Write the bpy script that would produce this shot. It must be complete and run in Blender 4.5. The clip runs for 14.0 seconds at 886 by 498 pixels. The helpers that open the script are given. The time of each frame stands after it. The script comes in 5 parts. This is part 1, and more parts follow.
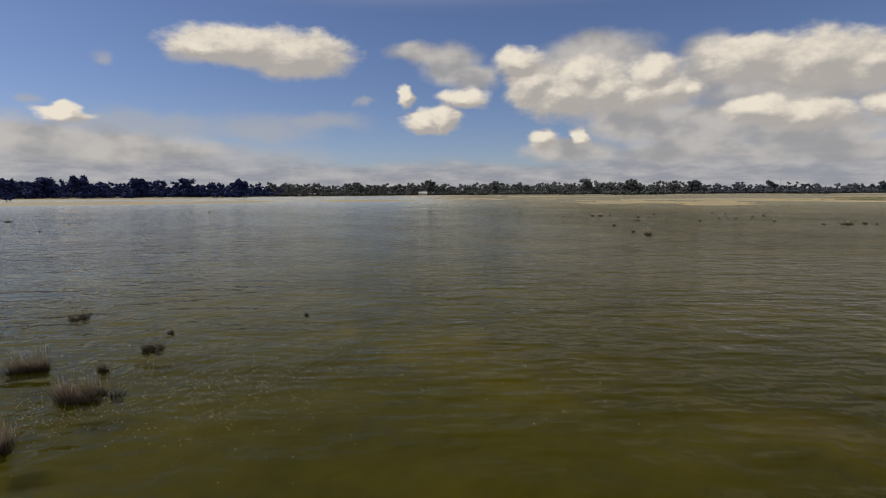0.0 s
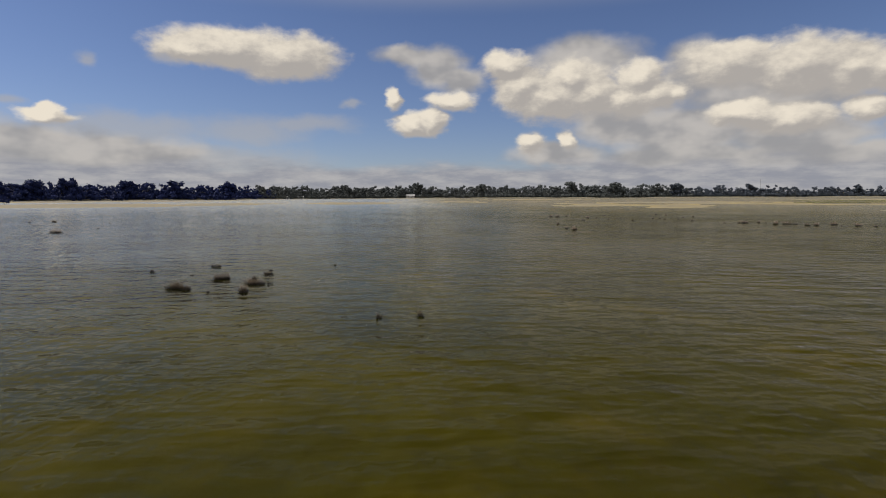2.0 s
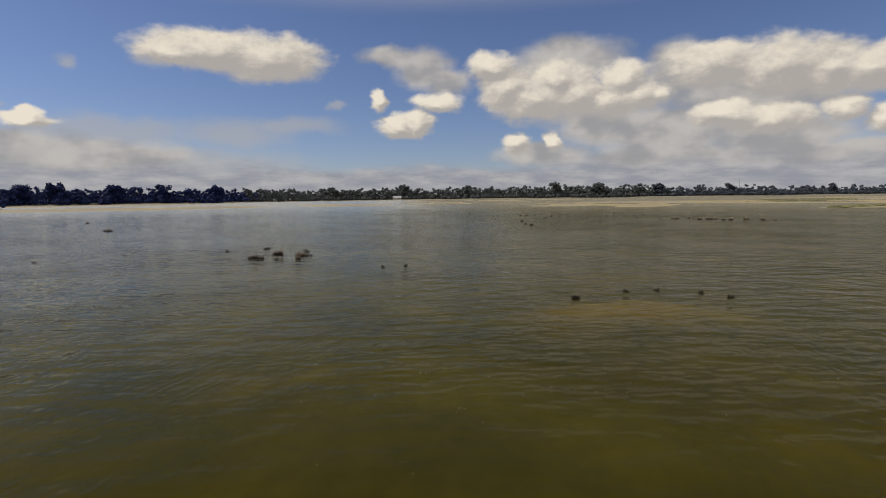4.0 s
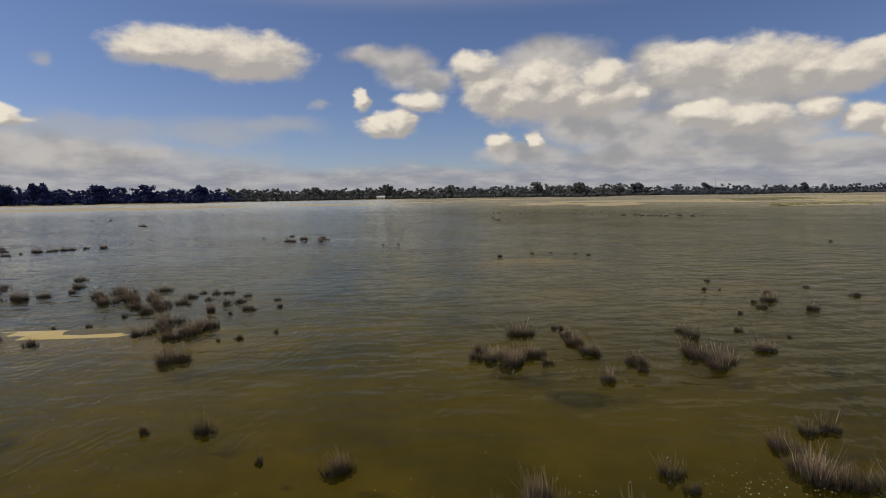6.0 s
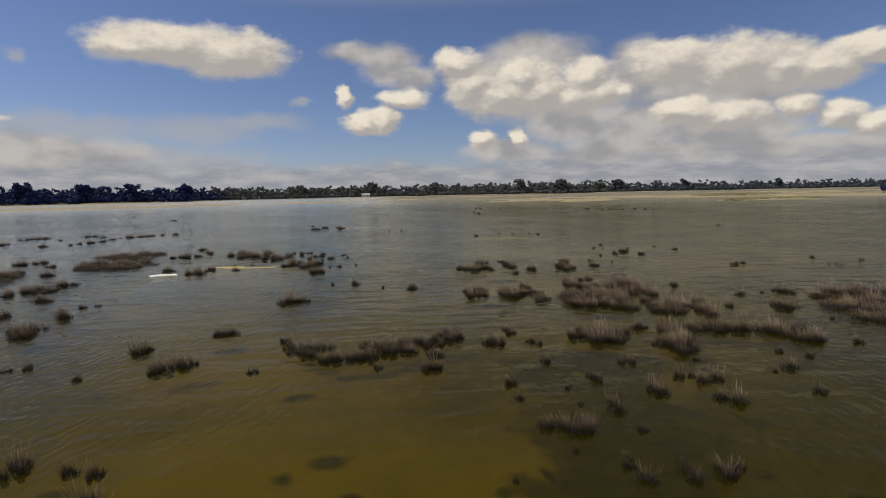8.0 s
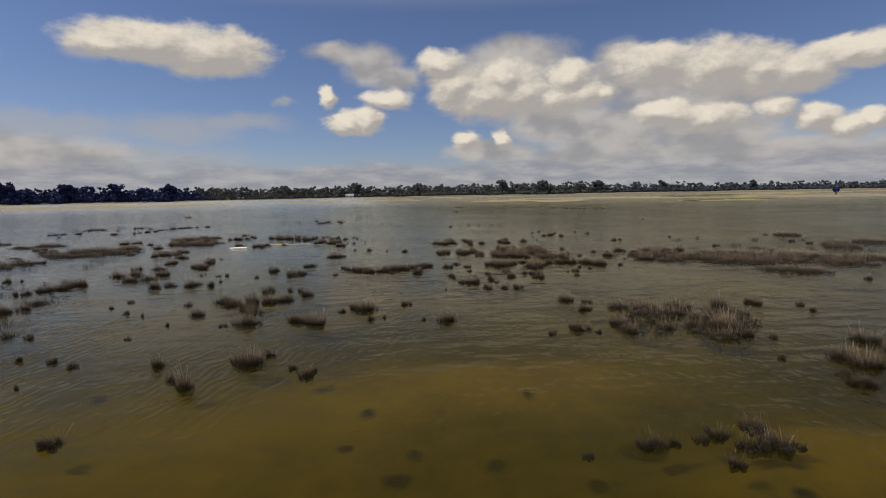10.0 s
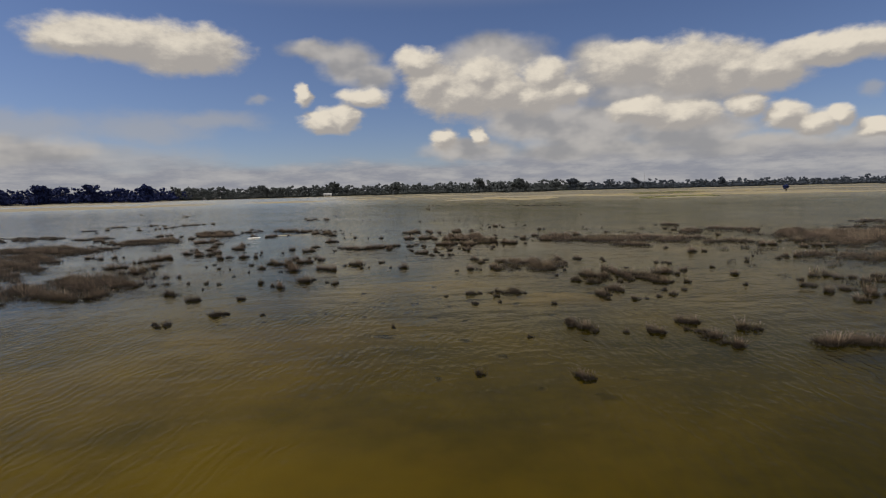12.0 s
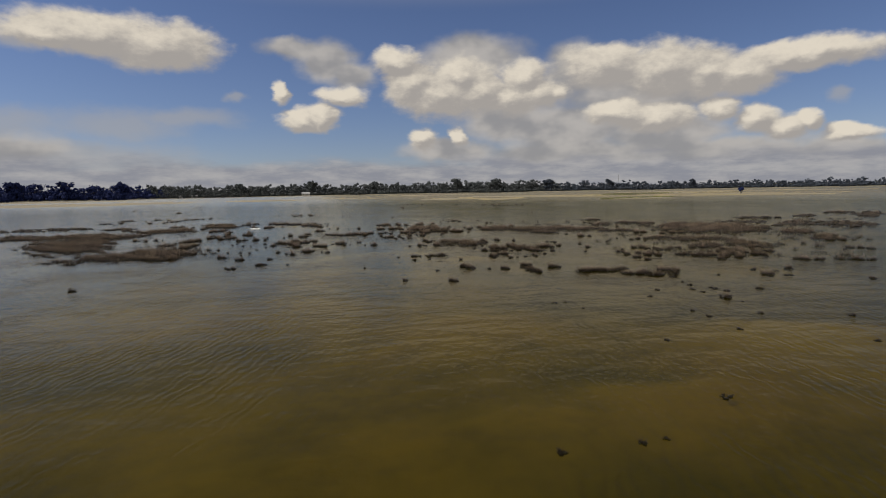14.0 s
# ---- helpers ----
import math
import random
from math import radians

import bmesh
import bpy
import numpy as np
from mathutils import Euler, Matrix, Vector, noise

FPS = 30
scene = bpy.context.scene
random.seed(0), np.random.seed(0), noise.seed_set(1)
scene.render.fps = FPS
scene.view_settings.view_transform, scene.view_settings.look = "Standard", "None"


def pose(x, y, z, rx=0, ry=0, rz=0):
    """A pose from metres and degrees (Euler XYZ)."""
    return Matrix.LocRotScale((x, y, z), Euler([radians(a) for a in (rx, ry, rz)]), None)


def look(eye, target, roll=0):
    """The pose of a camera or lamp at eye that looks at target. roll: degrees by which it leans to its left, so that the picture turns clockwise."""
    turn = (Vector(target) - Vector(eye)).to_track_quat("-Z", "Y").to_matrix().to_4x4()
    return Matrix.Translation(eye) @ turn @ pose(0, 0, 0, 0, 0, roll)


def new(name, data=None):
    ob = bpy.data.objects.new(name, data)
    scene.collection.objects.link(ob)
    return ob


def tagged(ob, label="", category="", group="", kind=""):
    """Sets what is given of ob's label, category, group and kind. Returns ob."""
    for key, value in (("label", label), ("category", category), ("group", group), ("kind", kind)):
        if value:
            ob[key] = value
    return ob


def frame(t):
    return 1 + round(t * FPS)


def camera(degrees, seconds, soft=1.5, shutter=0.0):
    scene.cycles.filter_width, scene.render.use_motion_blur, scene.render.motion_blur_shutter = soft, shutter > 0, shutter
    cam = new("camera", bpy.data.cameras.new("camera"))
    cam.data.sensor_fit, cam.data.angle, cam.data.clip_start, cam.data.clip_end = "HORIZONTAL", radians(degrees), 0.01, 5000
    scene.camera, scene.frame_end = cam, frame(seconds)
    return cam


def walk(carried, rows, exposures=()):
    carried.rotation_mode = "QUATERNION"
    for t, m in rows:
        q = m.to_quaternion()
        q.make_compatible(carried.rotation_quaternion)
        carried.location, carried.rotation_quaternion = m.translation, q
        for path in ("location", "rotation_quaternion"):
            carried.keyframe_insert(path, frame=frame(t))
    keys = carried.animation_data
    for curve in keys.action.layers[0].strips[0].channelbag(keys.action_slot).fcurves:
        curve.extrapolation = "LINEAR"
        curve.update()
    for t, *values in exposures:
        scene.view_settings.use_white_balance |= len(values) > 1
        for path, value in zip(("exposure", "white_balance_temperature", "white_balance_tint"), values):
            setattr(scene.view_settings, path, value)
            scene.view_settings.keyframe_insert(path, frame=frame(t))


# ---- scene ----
# ---------- camera ----------
cam = camera(76.7, 14.0, soft=1.0)
PATH = [
    (0, (0.002, -0.000, 2.013), (0.000, 1.990, 1.818), -0.29),
    (0.5, (0.236, -2.047, 2.139), (0.245, -0.057, 1.941), -0.35),
    (1, (0.348, -4.221, 2.130), (0.370, -2.230, 1.937), -0.21),
    (1.5, (0.586, -6.463, 2.149), (0.616, -4.472, 1.960), -0.16),
    (2, (0.773, -8.561, 2.167), (0.814, -6.570, 1.981), -0.23),
    (2.5, (0.898, -10.642, 2.173), (0.951, -8.651, 1.990), -0.30),
    (3, (1.006, -12.698, 2.199), (1.070, -10.708, 2.017), -0.39),
    (5.5, (0.962, -23.707, 2.253), (1.091, -21.719, 2.071), -0.92),
    (6, (0.751, -25.873, 2.264), (0.896, -23.887, 2.080), -0.82),
    (6.5, (0.474, -28.041, 2.314), (0.632, -26.056, 2.128), -0.94),
    (7, (0.188, -30.251, 2.335), (0.361, -28.267, 2.147), -1.05),
    (7.5, (-0.139, -32.574, 2.305), (0.048, -30.592, 2.114), -1.03),
    (8, (-0.408, -34.889, 2.277), (-0.208, -32.908, 2.082), -1.14),
    (10.5, (-1.271, -45.865, 2.250), (-0.995, -43.894, 2.056), -1.16),
    (11, (-1.307, -47.945, 2.331), (-1.012, -45.977, 2.132), -1.41),
    (11.5, (-1.448, -50.055, 2.399), (-1.135, -48.090, 2.199), -1.48),
    (12, (-1.630, -52.180, 2.432), (-1.297, -50.218, 2.231), -1.40),
    (12.5, (-1.805, -54.305, 2.475), (-1.449, -52.347, 2.275), -1.39),
    (13, (-1.971, -56.401, 2.436), (-1.597, -54.446, 2.237), -1.25),
    (13.5, (-2.053, -58.450, 2.418), (-1.660, -56.499, 2.216), -1.18),
    (14, (-2.088, -60.469, 2.451), (-1.680, -58.522, 2.248), -1.01),
]
walk(cam, [(t, look(eye, target, roll)) for t, eye, target, roll in PATH],
     [(0, 0.06), (3, 0.05), (8, 0.04), (11, -0.04), (14, -0.12)])

# ---------- sun, sky and clouds ----------
SUN_AZIMUTH, SUN_HEIGHT = -82.0, 43.0      # degrees right of +y, degrees above the horizon


def sun_way():
    a, e = radians(SUN_AZIMUTH), radians(SUN_HEIGHT)
    return Vector((math.sin(a) * math.cos(e), math.cos(a) * math.cos(e), math.sin(e)))


sun = new("sun", bpy.data.lights.new("sun", "SUN"))
sun.data.energy, sun.data.angle, sun.data.color = 3.5, radians(0.6), (1.0, 0.95, 0.86)
sun.matrix_world = look(sun_way() * 100, (0, 0, 0))

# Clouds as soft ellipses on the sky: degrees right of +y, degrees up, half width, half height.
CUMULUS = [
    (-19.1, 13.6, 6.8, 2.0), (-14.2, 13.2, 6.1, 2.4), (-22.5, 13.3, 3.6, 1.2), (-33.3, 6.8, 2.1, 0.6), (-33.1, 7.3, 1.1, 0.7), (-3.9, 9.8, 0.9, 1.2),
    (-1.9, 7.3, 2.2, 1.2), (0.1, 7.4, 1.7, 1.4), (2.1, 9.4, 2.7, 1.1), (7.4, 12.8, 3.0, 1.5), (9.0, 10.6, 3.0, 2.6), (12.1, 9.7, 4.8, 2.8),
    (13.9, 11.3, 3.0, 1.8), (15.8, 9.9, 3.9, 2.5), (18.6, 9.0, 3.3, 1.9), (20.3, 11.1, 2.2, 1.9), (21.6, 9.4, 2.7, 1.9), (23.4, 9.5, 1.5, 1.0),
]
CUMULUS += [
    (28.2, 11.7, 5.1, 2.1), (33.2, 10.8, 5.5, 2.7), (36.8, 10.1, 3.3, 2.2), (29.0, 7.2, 3.5, 1.2), (32.6, 6.6, 4.3, 1.4), (10.0, 5.2, 1.7, 1.4),
    (13.3, 5.6, 1.1, 0.8), (38.0, 7.2, 2.0, 1.1), (40.7, 5.9, 2.1, 1.2),
    (43.0, 5.1, 2.1, 1.1), (44.9, 5.3, 1.2, 1.0), (47.7, 4.2, 2.4, 0.8), (44.4, 10.9, 6.8, 1.3), (39.5, 9.8, 3.4, 1.9),
]
VEILS = [
    (-2.4, 13.7, 2.8, 0.9), (0.7, 12.5, 2.7, 1.8), (3.2, 11.3, 2.1, 1.1), (15.2, 12.9, 5.1, 2.0), (25.5, 11.4, 3.5, 2.3), (31.3, 9.1, 8.0, 2.1),
    (33.1, 5.3, 5.6, 1.8), (24.4, 6.0, 6.1, 2.3), (18.4, 6.8, 4.4, 2.0), (12.7, 4.1, 4.7, 1.2), (24.0, 3.6, 7.7, 1.7), (32.8, 3.5, 6.5, 1.4),
    (-35.8, 4.5, 6.5, 1.8), (-28.5, 3.7, 7.6, 1.8), 
    (38.8, 3.3, 7.3, 1.3), (46.7, 2.8, 3.7, 1.2),
]
WISPS = [(-12.5, 7.2, 5.2, 1.0), (-17.5, 6.4, 5.4, 1.6), (-35.6, 7.9, 1.1, 0.6), (-30.7, 11.8, 1.0, 0.7), (-20.0, 3.4, 9.5, 1.8), (46.5, 7.4, 1.0, 0.7), (-28.0, 6.2, 9.0, 1.5), (-24.5, 12.4, 1.6, 0.8), (-8.0, 9.2, 1.2, 0.5)]


class Nodes:
    """A short way to write node trees."""

    def __init__(self, tree):
        self.tree = tree
        tree.nodes.clear()

    def add(self, kind, values=None, **settings):
        node = self.tree.nodes.new(kind)
        for key, value in settings.items():
            setattr(node, key, value)
        for key, value in (values or {}).items():
            if isinstance(value, bpy.types.NodeSocket):
                self.tree.links.new(value, node.inputs[key])
            else:
                node.inputs[key].default_value = value
        return node

    def math(self, operation, a, b=0.0, clamp=False):
        return self.add("ShaderNodeMath", {0: a, 1: b}, operation=operation, use_clamp=clamp).outputs[0]

    def vec(self, operation, a, b=(0, 0, 0), c=(0, 0, 0)):
        node = self.add("ShaderNodeVectorMath", {0: a, 1: b, 2: c}, operation=operation)
        return node.outputs["Value" if operation in ("LENGTH", "DOT_PRODUCT") else "Vector"]

    def noise(self, vector, scale, detail=4.0, rough=0.55, output="Fac"):
        return self.add("ShaderNodeTexNoise", {"Vector": vector, "Scale": scale, "Detail": detail, "Roughness": rough}).outputs[output]

    def ramp(self, fac, low, high, to_low=0.0, to_high=1.0, smooth=True):
        node = self.add("ShaderNodeMapRange", {"Value": fac, "From Min": low, "From Max": high, "To Min": to_low, "To Max": to_high})
        node.interpolation_type = "SMOOTHSTEP" if smooth else "LINEAR"
        return node.outputs[0]

    def mix(self, fac, a, b, blend="MIX"):
        node = self.add("ShaderNodeMix", data_type="RGBA", blend_type=blend)
        for n, value in ((0, fac), (6, a), (7, b)):
            if isinstance(value, bpy.types.NodeSocket):
                self.tree.links.new(value, node.inputs[n])
            else:
                node.inputs[n].default_value = value if n == 0 or len(value) == 4 else (*value, 1)
        return node.outputs[2]


def cloud_field(n, at, clouds):
    """How deep a place of the sky lies inside the nearest of the ellipses."""
    best = None
    for a, e, w, h in clouds:
        off = n.vec("MULTIPLY_ADD", at, (1 / w, 1 / h, 0), (-a / w, -e / h, 0))
        depth = n.math("SUBTRACT", 1.0, n.vec("LENGTH", off))
        if best is None:
            best = depth
        else:
            best = n.add("ShaderNodeMath", {0: best, 1: depth, 2: 0.35}, operation="SMOOTH_MAX").outputs[0]
    return best


def build_world():
    world = bpy.data.worlds.new("world")
    scene.world = world
    world.use_nodes = True
    n = Nodes(world.node_tree)
    sky = n.add("ShaderNodeTexSky", sky_type="NISHITA", sun_disc=False)
    sky.sun_elevation, sky.sun_rotation = radians(SUN_HEIGHT), radians(SUN_AZIMUTH)
    sky.altitude, sky.air_density, sky.dust_density, sky.ozone_density = 0, 0.9, 0.25, 2.5
    blue = n.vec("MULTIPLY", sky.outputs[0], (0.062, 0.061, 0.074))

    way = n.add("ShaderNodeTexCoord").outputs["Generated"]
    axes = n.add("ShaderNodeSeparateXYZ", {0: way})
    right = n.math("MULTIPLY", n.math("ARCTAN2", axes.outputs[0], axes.outputs[1]), 180 / math.pi)
    up = n.math("MULTIPLY", n.math("ARCSINE", axes.outputs[2]), 180 / math.pi)
    place = n.add("ShaderNodeCombineXYZ", {0: right, 1: up}).outputs[0]
    stretched = n.vec("MULTIPLY", place, (1.0, 1.6, 1))
    billow = n.noise(stretched, 0.30, 4.5, 0.5, "Color")
    bent = n.vec("MULTIPLY_ADD", n.vec("SUBTRACT", billow, (0.5, 0.5, 0.5)), (3.2, 1.9, 0), place)
    fine = n.noise(stretched, 0.7, 4.0, 0.55)
    ragged = n.math("MULTIPLY", n.math("SUBTRACT", fine, 0.5), 0.45)
    toward_sun = n.vec("ADD", bent, (-0.45, 0.75, 0))

    heap = n.math("ADD", cloud_field(n, bent, CUMULUS), ragged)
    heap_lit = n.math("ADD", cloud_field(n, toward_sun, CUMULUS), n.math("MULTIPLY", n.math("SUBTRACT", n.noise(n.vec("ADD", stretched, (-0.45, 1.2, 0)), 0.7, 4.0, 0.55), 0.5), 0.45))
    heap_fill = n.ramp(heap, -0.16, 0.36)
    veil = n.math("ADD", cloud_field(n, bent, VEILS), n.math("MULTIPLY", ragged, 0.4))
    veil_fill = n.math("MULTIPLY", n.ramp(veil, -0.38, 0.40), 0.96)

    wisp = n.math("ADD", cloud_field(n, bent, WISPS), ragged)
    wisp_fill = n.math("MULTIPLY", n.ramp(wisp, -0.35, 0.75), 0.62)

    # the low bank along the whole horizon, and broken cloud over the rest of the sky
    bank_edge = n.math("ADD", n.math("MULTIPLY", n.noise(n.vec("MULTIPLY", place, (0.13, 0.45, 0)), 1.0, 5.0, 0.55), 3.6), 1.5)
    bank_fill = n.math("MULTIPLY", n.ramp(n.math("SUBTRACT", bank_edge, up), -0.5, 1.0), 0.95)
    over = n.noise(n.vec("MULTIPLY", way, (1, 1, 1.6)), 1.9, 6.0, 0.55)
    outside = n.math("MAXIMUM", n.ramp(up, 17.0, 24.0), n.ramp(n.math("ABSOLUTE", n.math("SUBTRACT", right, 6.0)), 52.0, 62.0))
    over_fill = n.math("MULTIPLY", n.math("MULTIPLY", n.ramp(over, 0.28, 0.60), 0.92), outside)

    # sunlit tops, grey bases
    top = n.math("ADD", n.math("SUBTRACT", heap, heap_lit), n.math("MULTIPLY", n.math("SUBTRACT", n.noise(stretched, 1.6, 3.0), 0.5), 0.35))
    heap_colour = n.mix(n.ramp(top, -0.27, 0.62), (0.40, 0.372, 0.348), (0.79, 0.715, 0.60))
    veil_colour = n.mix(n.ramp(n.noise(stretched, 0.22, 3.0, 0.5), 0.35, 0.65), (0.315, 0.308, 0.312), (0.49, 0.462, 0.435))
    bank_colour = n.mix(n.ramp(n.noise(n.vec("MULTIPLY", place, (0.22, 0.9, 0)), 1.0, 5.0, 0.6), 0.35, 0.7), (0.275, 0.283, 0.325), (0.43, 0.42, 0.425))

    colour = n.mix(over_fill, blue, n.mix(n.ramp(over, 0.55, 0.8), (0.60, 0.56, 0.505), (0.42, 0.41, 0.405)))
    colour = n.mix(wisp_fill, colour, (0.39, 0.385, 0.39))
    colour = n.mix(veil_fill, colour, veil_colour)
    colour = n.mix(bank_fill, colour, bank_colour)
    colour = n.mix(heap_fill, colour, heap_colour)
    out = n.add("ShaderNodeBackground", {"Color": colour, "Strength": 1.0})
    n.add("ShaderNodeOutputWorld", {"Surface": out.outputs[0]})


build_world()


# ---------- materials ----------
def material(name):
    m = bpy.data.materials.new(name)
    m.use_nodes = True
    return m, Nodes(m.node_tree)


def surface(n, shader):
    n.add("ShaderNodeOutputMaterial", {"Surface": shader})


def principled(n, colour, rough=0.8, normal=None, metallic=0.0, specular=0.5):
    values = {"Base Color": colour if isinstance(colour, bpy.types.NodeSocket) else (*colour, 1), "Roughness": rough, "Metallic": metallic, "Specular IOR Level": specular}
    if normal is not None:
        values["Normal"] = normal
    return n.add("ShaderNodeBsdfPrincipled", values).outputs[0]


def bump(n, height, strength, distance):
    return n.add("ShaderNodeBump", {"Height": height, "Strength": strength, "Distance": distance}).outputs[0]


def mottled(name, dark, light, scale, rough=0.85, relief=0.4, depth=0.02, fine=8.0):
    """A dull surface with patches, grain and a little relief."""
    m, n = material(name)
    at = n.add("ShaderNodeNewGeometry").outputs["Position"]
    patch = n.noise(at, scale, 4.0)
    grain = n.noise(at, scale * fine, 3.0)
    fac = n.math("ADD", n.math("MULTIPLY", patch, 0.65), n.math("MULTIPLY", grain, 0.35))
    colour = n.mix(n.ramp(fac, 0.32, 0.68), dark, light)
    surface(n, principled(n, colour, rough, bump(n, grain, relief, depth)))
    return m


def water_material():
    m, n = material("shallow_lake_water")
    at = n.add("ShaderNodeNewGeometry").outputs["Position"]

    def waves(turn, long, short, detail):
        node = n.add("ShaderNodeMapping", {"Vector": at, "Rotation": (0, 0, radians(turn)), "Scale": (long, short, 1)})
        return n.noise(node.outputs[0], 1.0, detail, 0.5)

    windward = n.ramp(n.add("ShaderNodeSeparateXYZ", {0: at}).outputs[0], -12.0, 14.0, 0.75, 1.5)
    gusts = n.math("MULTIPLY", n.ramp(n.noise(at, 0.11, 3.0), 0.3, 0.7, 0.45, 1.2), windward)
    swell = waves(-8, 0.85, 1.9, 2.5)
    ripple = waves(34, 3.2, 2.0, 2.0)
    chop = waves(12, 9.0, 6.0, 2.0)
    turned = n.add("ShaderNodeMapping", {"Vector": at, "Rotation": (0, 0, radians(28)), "Scale": (1, 0.6, 1)}).outputs[0]
    train = n.add("ShaderNodeTexWave", {"Vector": turned, "Scale": 2.1, "Distortion": 9.5, "Detail": 3.0, "Detail Scale": 1.3, "Detail Roughness": 0.55}).outputs["Fac"]
    puff = n.ramp(n.noise(at, 0.4, 2.0), 0.4, 0.65, 0.25, 1.0)
    height = n.math("ADD", n.math("MULTIPLY", swell, 0.44), n.math("MULTIPLY", ripple, 0.15))
    # calmer among the beds, rougher on the open lake
    lee = n.ramp(n.add("ShaderNodeSeparateXYZ", {0: at}).outputs[1], -44.0, 25.0, 0.36, 1.9)
    fine_train = n.ramp(n.add("ShaderNodeSeparateXYZ", {0: at}).outputs[1], -46.0, -24.0, 0.038, 0.02)
    height = n.math("ADD", n.math("MULTIPLY", n.math("MULTIPLY", height, gusts), lee), n.math("ADD", n.math("MULTIPLY", chop, 0.035), n.math("MULTIPLY", n.math("MULTIPLY", train, puff), fine_train)))
    normal = bump(n, height, 1.0, 0.24)
    mean_normal = bump(n, height, 1.0, 0.13)
    reach = n.vec("LENGTH", n.vec("MULTIPLY", n.vec("ADD", at, (0, 28, 0)), (1, 0.8, 0)))
    open_lake = n.ramp(n.add("ShaderNodeSeparateXYZ", {0: at}).outputs[1], -26.0, -4.0)
    murky = n.mix(open_lake, (0.046, 0.037, 0.004), (0.046, 0.045, 0.003))
    pale_murk = n.mix(open_lake, (0.066, 0.053, 0.006), (0.062, 0.060, 0.005))
    clouded = n.mix(n.ramp(n.noise(at, 0.35, 4.0), 0.3, 0.7), murky, pale_murk)
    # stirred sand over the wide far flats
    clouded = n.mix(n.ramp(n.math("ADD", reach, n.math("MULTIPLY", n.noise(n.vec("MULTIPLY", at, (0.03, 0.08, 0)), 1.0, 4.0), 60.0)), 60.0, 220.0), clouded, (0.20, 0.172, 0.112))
    murk = n.add("ShaderNodeBsdfDiffuse", {"Color": clouded, "Normal": bump(n, height, 1.0, 0.5)}).outputs[0]
    clear = n.add("ShaderNodeBsdfTransparent", {"Color": (0.51, 0.475, 0.12, 1)}).outputs[0]
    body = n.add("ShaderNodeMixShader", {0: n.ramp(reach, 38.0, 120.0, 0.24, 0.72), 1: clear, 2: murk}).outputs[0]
    # the open water beyond the reeds is ruffled more
    rough = n.ramp(reach, 55.0, 200.0, 0.09, 0.25)
    gloss = n.add("ShaderNodeBsdfGlossy", {"Color": (0.96, 0.91, 0.77, 1), "Roughness": rough, "Normal": normal}).outputs[0]
    facing = n.add("ShaderNodeLayerWeight", {"Blend": 0.5, "Normal": mean_normal}).outputs["Facing"]
    fresnel = n.math("MULTIPLY_ADD", n.math("POWER", facing, 7.8), 0.97)
    fresnel.node.inputs[2].default_value = 0.010
    # reflection painted stronger towards -x, weaker towards +x and far off
    side = n.add("ShaderNodeSeparateXYZ", {0: at}).outputs[0]
    fresnel = n.math("MULTIPLY", fresnel, n.ramp(side, -22.0, 22.0, 1.68, 0.60))
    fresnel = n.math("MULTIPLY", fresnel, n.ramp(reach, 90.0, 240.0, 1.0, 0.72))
    surface(n, n.add("ShaderNodeMixShader", {0: fresnel, 1: body, 2: gloss}).outputs[0])
    return m


def bed_material():
    """Silt under water, paler sand where the ground stands clear of it, scrub soil on the far land."""
    m, n = material("lake_bed")
    at = n.add("ShaderNodeNewGeometry").outputs["Position"]
    height = n.add("ShaderNodeSeparateXYZ", {0: at}).outputs[2]
    patch = n.noise(at, 0.22, 5.0, 0.6)
    grain = n.noise(at, 3.0, 4.0)
    fac = n.math("ADD", n.math("MULTIPLY", patch, 0.9), n.math("MULTIPLY", grain, 0.1))
    # deep-water dimming painted over the open lake, paler silt among the rushes
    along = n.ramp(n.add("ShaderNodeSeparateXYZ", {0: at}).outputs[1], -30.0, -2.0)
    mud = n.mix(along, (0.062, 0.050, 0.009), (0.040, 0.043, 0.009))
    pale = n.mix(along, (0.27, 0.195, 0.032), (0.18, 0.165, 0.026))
    # darker bed over the side away from the sand spit
    side_dark = n.ramp(n.add("ShaderNodeSeparateXYZ", {0: at}).outputs[0], -1.0, 6.0, 0.0, 0.45)
    mud = n.mix(side_dark, mud, (0.020, 0.017, 0.006))
    pale = n.mix(side_dark, pale, (0.05, 0.040, 0.010))
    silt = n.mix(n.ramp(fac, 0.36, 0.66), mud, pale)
    # yellow sand on higher bed, also painted for the brightness of shallow water
    shoal = n.mix(n.ramp(patch, 0.35, 0.65), (0.30, 0.20, 0.028), (0.46, 0.33, 0.055))
    silt = n.mix(n.ramp(n.math("ADD", height, n.math("MULTIPLY", n.math("SUBTRACT", n.noise(at, 0.9, 4.0), 0.5), 0.20)), -0.26, -0.05), silt, shoal)
    sand = n.mix(n.ramp(n.noise(at, 0.6, 5.0), 0.3, 0.7), (0.19, 0.160, 0.100), (0.27, 0.232, 0.155))
    soil = n.mix(n.ramp(n.noise(at, 0.05, 5.0), 0.35, 0.65), (0.07, 0.075, 0.03), (0.16, 0.13, 0.07))
    wobble = n.math("ADD", height, n.math("MULTIPLY", n.math("SUBTRACT", grain, 0.5), 0.04))
    colour = n.mix(n.ramp(wobble, -0.03, 0.03), silt, sand)
    colour = n.mix(n.ramp(height, 0.25, 0.9), colour, soil)
    surface(n, principled(n, colour, 0.8, bump(n, grain, 0.4, 0.03)))
    return m


